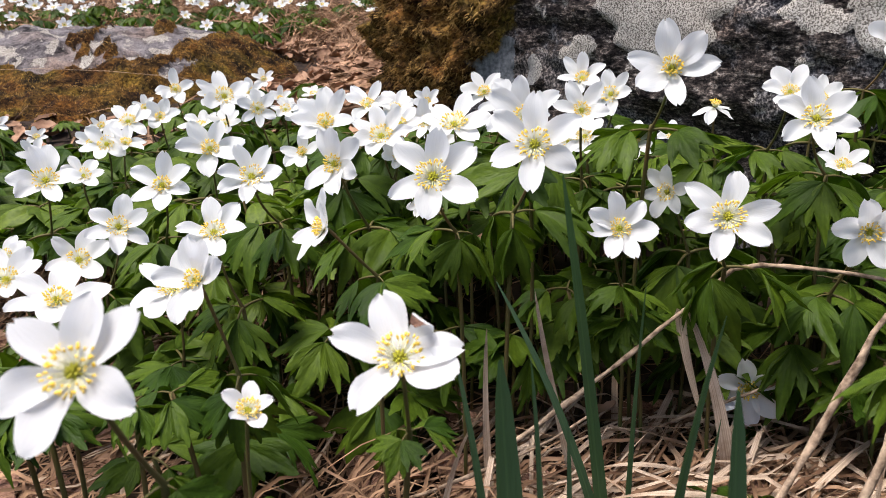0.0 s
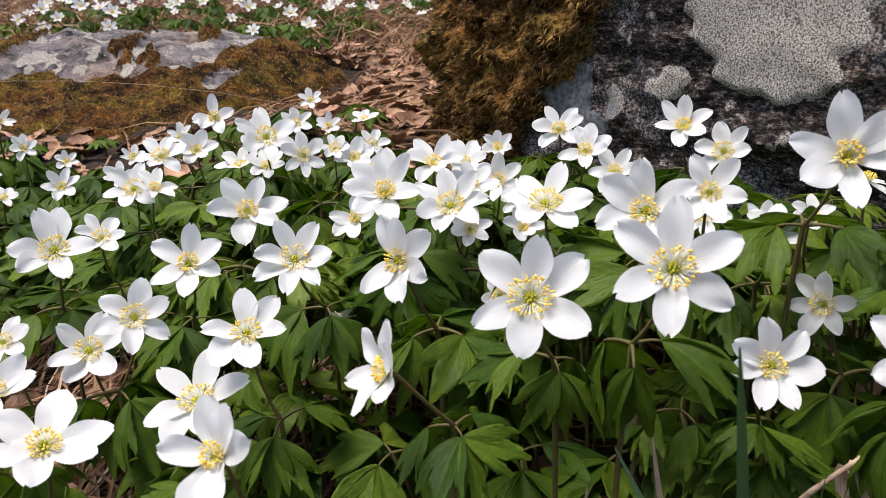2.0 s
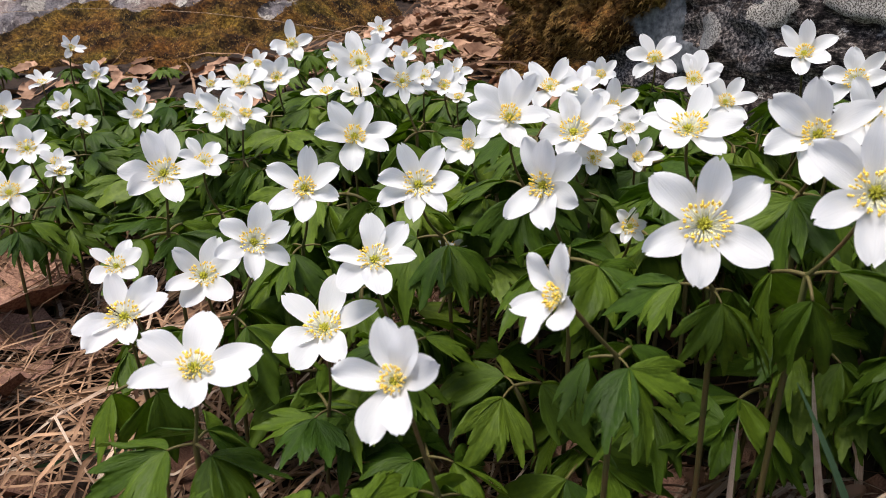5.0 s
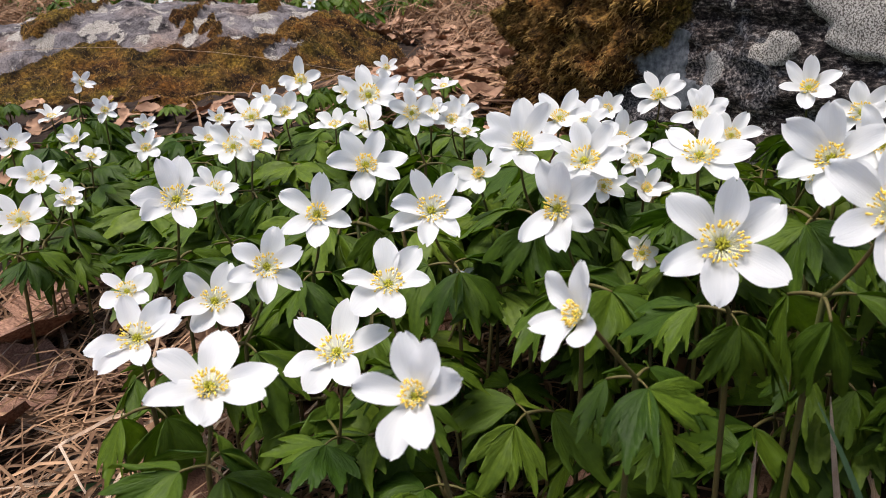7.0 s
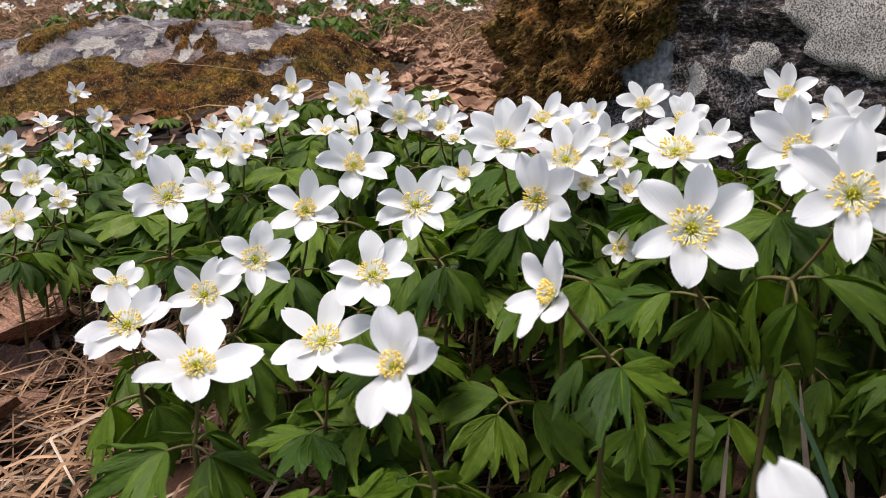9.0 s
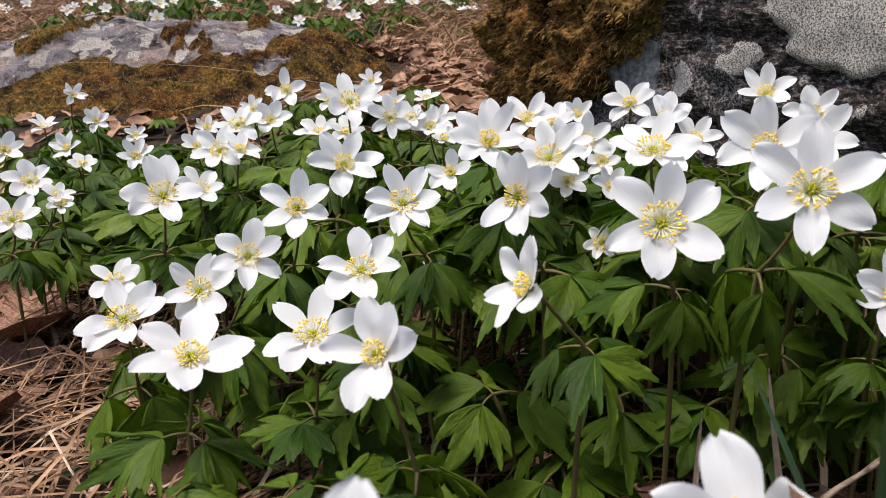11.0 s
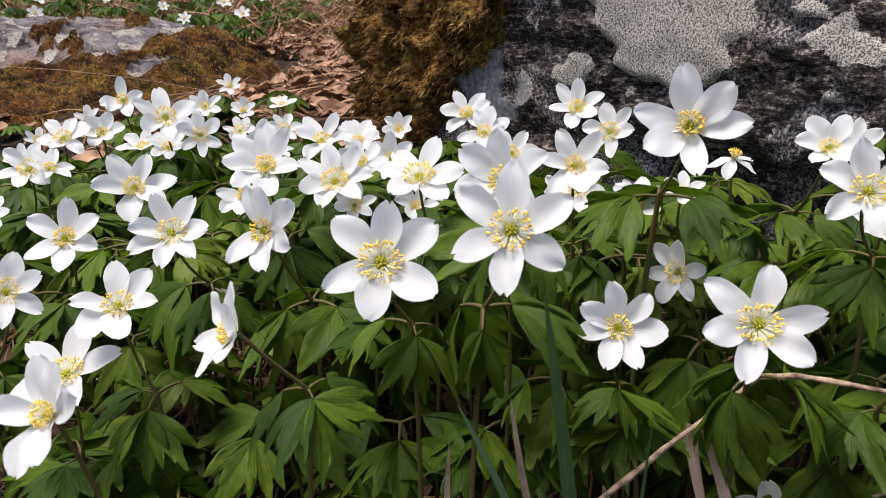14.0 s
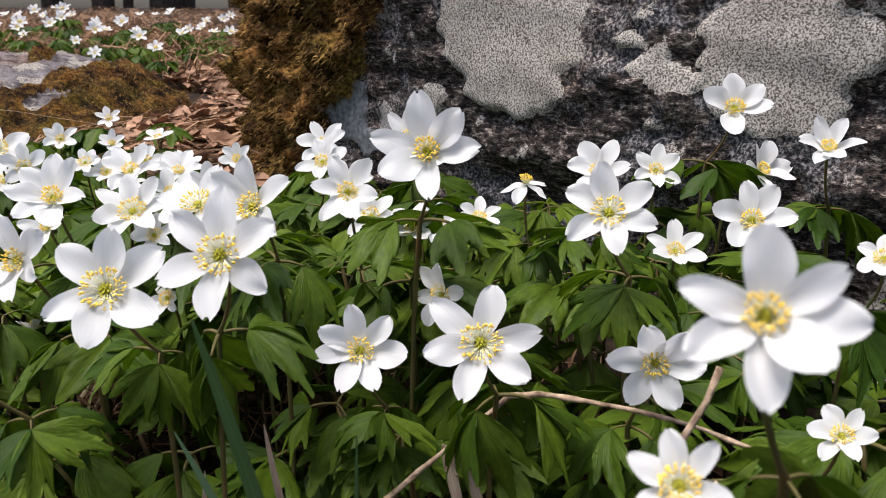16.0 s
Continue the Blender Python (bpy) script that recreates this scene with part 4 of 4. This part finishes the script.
# ---- straw, dead leaves, blades ----
def ribbon(points, width, twist, flat=None):
    """A dry blade: a creased strip along the points."""
    verts, faces, uvs = [], [], []
    pts = [Vector(p) for p in points]
    for i, p in enumerate(pts):
        d = (pts[min(i + 1, len(pts) - 1)] - pts[max(i - 1, 0)]).normalized()
        side = d.cross(Vector((0, 0, 1)))
        side = side.normalized() if side.length > 0.05 else Vector((1, 0, 0))
        if flat:
            side = (Vector(flat) - d * d.dot(Vector(flat))).normalized()
        u = i / (len(pts) - 1)
        side = Matrix.Rotation(twist * u, 3, d) @ side
        up = side.cross(d)
        w = width * (1 - u) ** 0.4 * 0.5 if u < 1 else width * 0.05
        verts += [p - side * w, p - up * w * 0.35, p + side * w]
        uvs += [(-0.5, u), (0, u), (0.5, u)]
    for i in range(len(pts) - 1):
        faces += [(3 * i, 3 * i + 1, 3 * i + 4, 3 * i + 3), (3 * i + 1, 3 * i + 2, 3 * i + 5, 3 * i + 4)]
    return verts, faces, uvs


def straw_patch(name, label, count, xr, yr, length, width, lift, seed, heading=None, skip=None, mat=STRAW):
    rng, heap = random.Random(seed), Heap()
    for _ in range(count):
        x, y = rng.uniform(*xr), rng.uniform(*yr)
        edge = min((x - xr[0]) / (xr[1] - xr[0]), (xr[1] - x) / (xr[1] - xr[0]), (y - yr[0]) / (yr[1] - yr[0]), (yr[1] - y) / (yr[1] - yr[0]))
        if (skip and skip(x, y)) or rng.random() > (edge + 0.10 * noise.noise(Vector((x * 9, y * 9, seed)))) / 0.16:
            continue
        an = rng.gauss(heading, 0.62) if heading is not None else rng.uniform(0, 6.28)
        l = rng.uniform(*length)
        bend, high = rng.uniform(-0.5, 0.5), rng.uniform(0.0, lift)
        pts = []
        for k in range(6):
            u = k / 5
            px = x + l * u * math.cos(an + bend * u)
            py = y + l * u * math.sin(an + bend * u)
            pts.append((px, py, ground_z(px, py) + 0.002 + high * (4 * u * (1 - u)) * rng.uniform(0.8, 1.2) + 0.006 * rng.random()))
        heap.add(*ribbon(pts, rng.uniform(*width), rng.uniform(-2, 2)))
    tagged(new(name, heap.done(name, mat)), label, "dry grass", kind="stuff")


in_rock = lambda x, y: (x + y > 0.86 and x > -0.03 and y < 1.6) or (((x + 0.60) / 0.42) ** 2 + ((y - 1.40) / 0.36) ** 2 < 1)
straw_patch("dry_grass", "pale dry grass stems lying on the ground", 2900, (-0.56, 0.02), (0.20, 0.70), (0.04, 0.15), (0.0006, 0.0026), 0.028, 41, 0.95)
straw_patch("dry_grass", "dry grass stems under the leaves", 1100, (-0.2, 0.46), (0.18, 0.86), (0.03, 0.11), (0.0007, 0.0024), 0.016, 42, None, in_rock)
straw_patch("dry_grass", "bleached dry grass behind the rocks", 3800, (-4.0, 2.0), (1.9, 7.0), (0.10, 0.35), (0.002, 0.006), 0.07, 43, None, in_rock)
straw_patch("dry_grass", "tangled bleached dry grass behind the low rock", 7600, (-1.8, 0.4), (1.35, 3.0), (0.06, 0.26), (0.0016, 0.0045), 0.07, 45, 0.3, in_rock)
straw_patch("dry_grass", "pale dry grass stems lying on bare litter", 1300, (0.0, 0.34), (0.24, 0.44), (0.03, 0.10), (0.0008, 0.0026), 0.016, 46, 0.4)
straw_patch("dry_grass", "bleached flattened grass blades on bare litter", 330, (0.02, 0.30), (0.30, 0.46), (0.03, 0.09), (0.0012, 0.0036), 0.022, 48, 0.3, None, WITHERED)
straw_patch("dry_grass", "bleached flattened grass blades among dry stems", 260, (-0.46, 0.02), (0.26, 0.62), (0.04, 0.12), (0.0010, 0.0030), 0.030, 49, 0.9, None, WITHERED)
straw_patch("dry_grass", "thin scatter of dry grass round the rocks", 2600, (-3.2, 2.6), (-1.6, 3.4), (0.06, 0.22), (0.0012, 0.004), 0.03, 47, None, lambda x, y: in_rock(x, y) or (abs(x) < 0.6 and y < 0.9 and y > -0.05))
straw_patch("dry_grass", "dry grass between the rocks", 1500, (-0.34, 0.04), (0.80, 1.8), (0.04, 0.18), (0.001, 0.0035), 0.02, 44, 0.3, in_rock)


def dead_leaf_mesh(rng):
    rows, cols, verts, faces = 7, 4, [], []
    for j in range(rows + 1):
        u = j / rows
        w = 0.34 * math.sin(math.pi * (0.04 + 0.92 * u)) ** 0.7 * (1 + 0.18 * math.sin(j * 2.4))
        for i in range(cols + 1):
            s = 2 * i / cols - 1
            verts.append((s * w, u - 0.5, 0.25 * w * s * s + 0.10 * fbm(Vector((s * 1.5, u * 3, rng.random() * 0.05 + 7 * w)), 2) + 0.12 * (u - 0.5) ** 2))
    for j in range(rows):
        for i in range(cols):
            a = j * (cols + 1) + i
            faces.append((a, a + 1, a + cols + 2, a + cols + 1))
    return mesh_of("dead_leaf", verts, faces, DEAD)


rng = random.Random(51)
DEADS = [dead_leaf_mesh(rng) for _ in range(5)]


def dead_leaf(x, y, size, lift=0.006):
    ob = tagged(new("dead_leaf", rng.choice(DEADS)), "curled brown dead leaf lying on the litter", "leaf", "dead leaves")
    ob.matrix_world = (Matrix.Translation((x, y, ground_z(x, y) + lift)) @ Matrix.Rotation(rng.uniform(0, 6.28), 4, "Z")
                       @ Matrix.Rotation(rng.uniform(-0.5, 0.5), 4, "X") @ Matrix.Rotation(rng.uniform(-0.4, 0.4), 4, "Y") @ Matrix.Scale(size, 4))


dead_leaf(-0.272, 0.565, 0.075, 0.026)
dead_leaf(-0.235, 0.47, 0.05, 0.024)
dead_leaf(-0.16, 0.375, 0.04, 0.022)
for x, y, size in ((-0.29, 0.60, 0.055), (-0.262, 0.545, 0.048), (-0.155, 0.475, 0.030), (-0.245, 0.49, 0.042), (-0.125, 0.45, 0.028)):
    dead_leaf(x, y, size, 0.016)
for _ in range(110):
    dead_leaf(rng.uniform(-0.45, -0.02), rng.uniform(0.28, 0.64), rng.uniform(0.016, 0.040), rng.uniform(0.004, 0.016))
for _ in range(60):
    dead_leaf(rng.uniform(-0.05, 0.36), rng.uniform(0.28, 0.5), rng.uniform(0.02, 0.045))
litter, made = Heap(), 0
for _ in range(130):
    x, y = rng.uniform(-0.12, 0.36), rng.uniform(0.36, 0.74)
    if x + y < 0.82:
        m = (Matrix.Translation((x, y, ground_z(x, y) + rng.uniform(0.004, 0.014))) @ Matrix.Rotation(rng.uniform(0, 6.28), 4, "Z")
             @ Matrix.Rotation(rng.uniform(-0.7, 0.7), 4, "X") @ Matrix.Scale(rng.uniform(0.010, 0.020), 4))
        me = rng.choice(DEADS)
        litter.add([m @ v.co for v in me.vertices], [tuple(p.vertices) for p in me.polygons])
for _ in range(420):
    x, y = rng.uniform(-0.72, -0.12), rng.uniform(0.52, 1.04)
    m = (Matrix.Translation((x, y, ground_z(x, y) + rng.uniform(0.003, 0.012))) @ Matrix.Rotation(rng.uniform(0, 6.28), 4, "Z")
         @ Matrix.Rotation(rng.uniform(-0.6, 0.6), 4, "X") @ Matrix.Rotation(rng.uniform(-0.5, 0.5), 4, "Y") @ Matrix.Scale(rng.uniform(0.014, 0.034), 4))
    me = rng.choice(DEADS)
    litter.add([m @ v.co for v in me.vertices], [tuple(p.vertices) for p in me.polygons])
while made < 620:
    x, y = rng.uniform(-0.36, 0.04), rng.uniform(0.8, 1.8)
    if not in_rock(x, y) and (x > -0.2 or y > 1.25):
        m = (Matrix.Translation((x, y, ground_z(x, y) + rng.uniform(0.004, 0.018))) @ Matrix.Rotation(rng.uniform(0, 6.28), 4, "Z")
             @ Matrix.Rotation(rng.uniform(-0.7, 0.7), 4, "X") @ Matrix.Rotation(rng.uniform(-0.6, 0.6), 4, "Y") @ Matrix.Scale(rng.uniform(0.012, 0.036), 4))
        me = rng.choice(DEADS)
        litter.add([m @ v.co for v in me.vertices], [tuple(p.vertices) for p in me.polygons])
        made += 1
tagged(new("leaf_litter", litter.done("leaf_litter", LITTER)), "brown dead leaves covering the ground between rocks", "leaf litter", kind="stuff")


def blade(name, label, points, width, mat, twist=0.5):
    pts = bezier(*points, 10)
    v, f, uv = ribbon(pts, width, twist, (1, 0.25, 0))
    return tagged(new(name, mesh_of(name, v, f, mat, uv)), label, "grass", name + "s")


def stalk(label, points, radius):
    rough = random.Random(int(radius * 1e6) + len(label))
    points = [Vector(p) + Vector((rough.uniform(-1, 1), rough.uniform(-1, 1), rough.uniform(-1, 1))) * radius * 0.5 for p in points]
    v, f = tube(points, [radius * rough.choice((0.8, 0.9, 0.95, 1.0, 1.1, 1.35)) * (1 - 0.35 * i / (len(points) - 1)) for i in range(len(points))], 7)
    return tagged(new("dry_stalk", mesh_of("dry_stalk", v, f, TWIG)), label, "stalk", "dry stalks")


blade("green_blade", "upright dark blue-green grass blade", ((0.120, 0.362, 0.06), (0.109, 0.350, 0.15), (0.097, 0.335, 0.217)), 0.0056, BLADE, 0.3)
blade("green_blade", "dark blue-green grass blade", ((0.118, 0.362, 0.07), (0.105, 0.362, 0.125), (0.079, 0.370, 0.172)), 0.0040, BLADE)
blade("green_blade", "broad blue-green grass blade", ((0.084, 0.302, 0.06), (0.082, 0.301, 0.12), (0.078, 0.300, 0.176)), 0.0115, BLADE, 0.2)
blade("green_blade", "narrow blue-green grass blade", ((0.127, 0.365, 0.06), (0.126, 0.362, 0.12), (0.128, 0.360, 0.176)), 0.0028, BLADE)
blade("green_blade", "blue-green grass blade leaning over", ((0.119, 0.292, 0.06), (0.122, 0.293, 0.14), (0.135, 0.300, 0.188)), 0.0052, BLADE)
blade("green_blade", "broad blue-green grass blade", ((0.133, 0.275, 0.06), (0.134, 0.268, 0.13), (0.129, 0.270, 0.183)), 0.0095, BLADE, 0.2)
blade("green_blade", "blue-green grass blade rising from litter", ((0.080, 0.31, 0.06), (0.074, 0.31, 0.13), (0.066, 0.318, 0.168)), 0.0036, BLADE)
blade("green_blade", "blue-green grass blade rising from litter", ((0.090, 0.30, 0.06), (0.092, 0.31, 0.12), (0.087, 0.315, 0.17)), 0.0030, BLADE)
blade("green_blade", "green grass blade among straw", ((-0.21, 0.44, 0.06), (-0.15, 0.46, 0.075), (-0.10, 0.47, 0.07)), 0.0028, BLADE)
stalk("long pale dry stalk bent over the leaves", bezier((0.080, 0.380, 0.098), (0.135, 0.405, 0.128), (0.172, 0.408, 0.163), 14) + bezier((0.172, 0.408, 0.163), (0.20, 0.388, 0.174), (0.242, 0.374, 0.160), 14)[1:], 0.0010)
stalk("thick straw coloured dry stalk", bezier((0.150, 0.330, 0.075), (0.19, 0.352, 0.13), (0.219, 0.360, 0.194), 14), 0.0015)
stalk("reddish dry stalk broken off short", bezier((0.160, 0.300, 0.08), (0.19, 0.315, 0.14), (0.209, 0.33, 0.180), 6), 0.0016)
stalk("thin dark dry stalk", bezier((0.03, 0.40, 0.06), (0.08, 0.385, 0.085), (0.115, 0.38, 0.115), 5), 0.0009)
stalk("thin pale dry stalk lying slantwise", bezier((0.13, 0.43, 0.07), (0.18, 0.42, 0.10), (0.215, 0.40, 0.128), 5), 0.0009)
stalk("thin arching dry stem before the rock", bezier((-0.75, 1.05, 0.17), (-0.4, 1.02, 0.225), (-0.12, 0.99, 0.16), 8), 0.00035)
blade("withered_grass", "folded pale dry grass blade standing up", ((0.175, 0.395, 0.07), (0.168, 0.398, 0.12), (0.155, 0.406, 0.146)), 0.0072, WITHERED, 0.35)
blade("withered_grass", "curled dry grass blade", ((0.155, 0.406, 0.146), (0.148, 0.41, 0.152), (0.163, 0.402, 0.10)), 0.0055, WITHERED, 0.3)
blade("withered_grass", "brown dry grass blade standing upright", ((0.078, 0.390, 0.06), (0.074, 0.395, 0.10), (0.076, 0.403, 0.140)), 0.0040, WITHERED, 0.4)
blade("withered_grass", "brown dry grass blade standing upright", ((0.115, 0.40, 0.06), (0.10, 0.40, 0.12), (0.095, 0.405, 0.155)), 0.0040, WITHERED, 0.4)
blade("withered_grass", "pale dry grass blade leaning over", ((0.055, 0.35, 0.06), (0.06, 0.36, 0.11), (0.075, 0.36, 0.13)), 0.0034, WITHERED, 0.8)
blade("withered_grass", "pale dry grass blade hanging over", ((0.23, 0.345, 0.08), (0.205, 0.35, 0.19), (0.20, 0.335, 0.10)), 0.0042, WITHERED, 0.8)


# ---- far edge of the wood ----
def bare_tree(x, y, height, radius, seed):
    rng = random.Random(seed)
    thing = tagged(new("bare_tree"), "grey-brown bare tree trunk at the edge of the wood", "tree", "bare trees")
    thing.location = (x, y, ground_z(x, y) - 0.05)
    lean = rng.uniform(-0.3, 0.3)
    v, f = tube(bezier((0, 0, 0), (lean * 0.3, 0, height * 0.5), (lean, 0, height), 8), [radius * (1 - 0.1 * k) for k in range(9)], 9)
    piece("trunk", mesh_of("trunk", v, f, BARK), thing)
    for _ in range(7):
        u, an = rng.uniform(0.25, 0.95), rng.uniform(0, 6.28)
        a = Vector((lean * u, 0, height * u))
        l = height * rng.uniform(0.12, 0.3)
        b = a + Vector((math.cos(an) * l, math.sin(an) * l, l * 0.7))
        v, f = tube([a, a.lerp(b, 0.5) + Vector((0, 0, -0.05 * l)), b], [radius * 0.35, radius * 0.22, radius * 0.06], 5)
        piece("limb", mesh_of("limb", v, f, BARK), thing)


rng = random.Random(71)
for k in range(26):
    bare_tree(rng.uniform(-9, 2.5), rng.uniform(7, 16), rng.uniform(4, 7), rng.uniform(0.05, 0.16), 100 + k)


blade("green_blade", "short blue-green grass blade in litter", ((0.100, 0.33, 0.06), (0.103, 0.335, 0.10), (0.101, 0.34, 0.135)), 0.0030, BLADE, 0.3)
blade("green_blade", "short blue-green grass blade in litter", ((0.150, 0.345, 0.06), (0.148, 0.345, 0.10), (0.153, 0.35, 0.13)), 0.0030, BLADE, 0.3)
blade("withered_grass", "pale dry grass blade arching over litter", ((0.085, 0.36, 0.075), (0.13, 0.35, 0.115), (0.18, 0.36, 0.085)), 0.0036, WITHERED, 0.5)
blade("withered_grass", "pale dry grass blade arching over litter", ((0.10, 0.345, 0.07), (0.14, 0.33, 0.10), (0.165, 0.345, 0.085)), 0.0030, WITHERED, 0.5)
blade("withered_grass", "pale dry grass blade lying in litter", ((0.09, 0.38, 0.075), (0.12, 0.385, 0.10), (0.16, 0.385, 0.085)), 0.0030, WITHERED, 0.5)
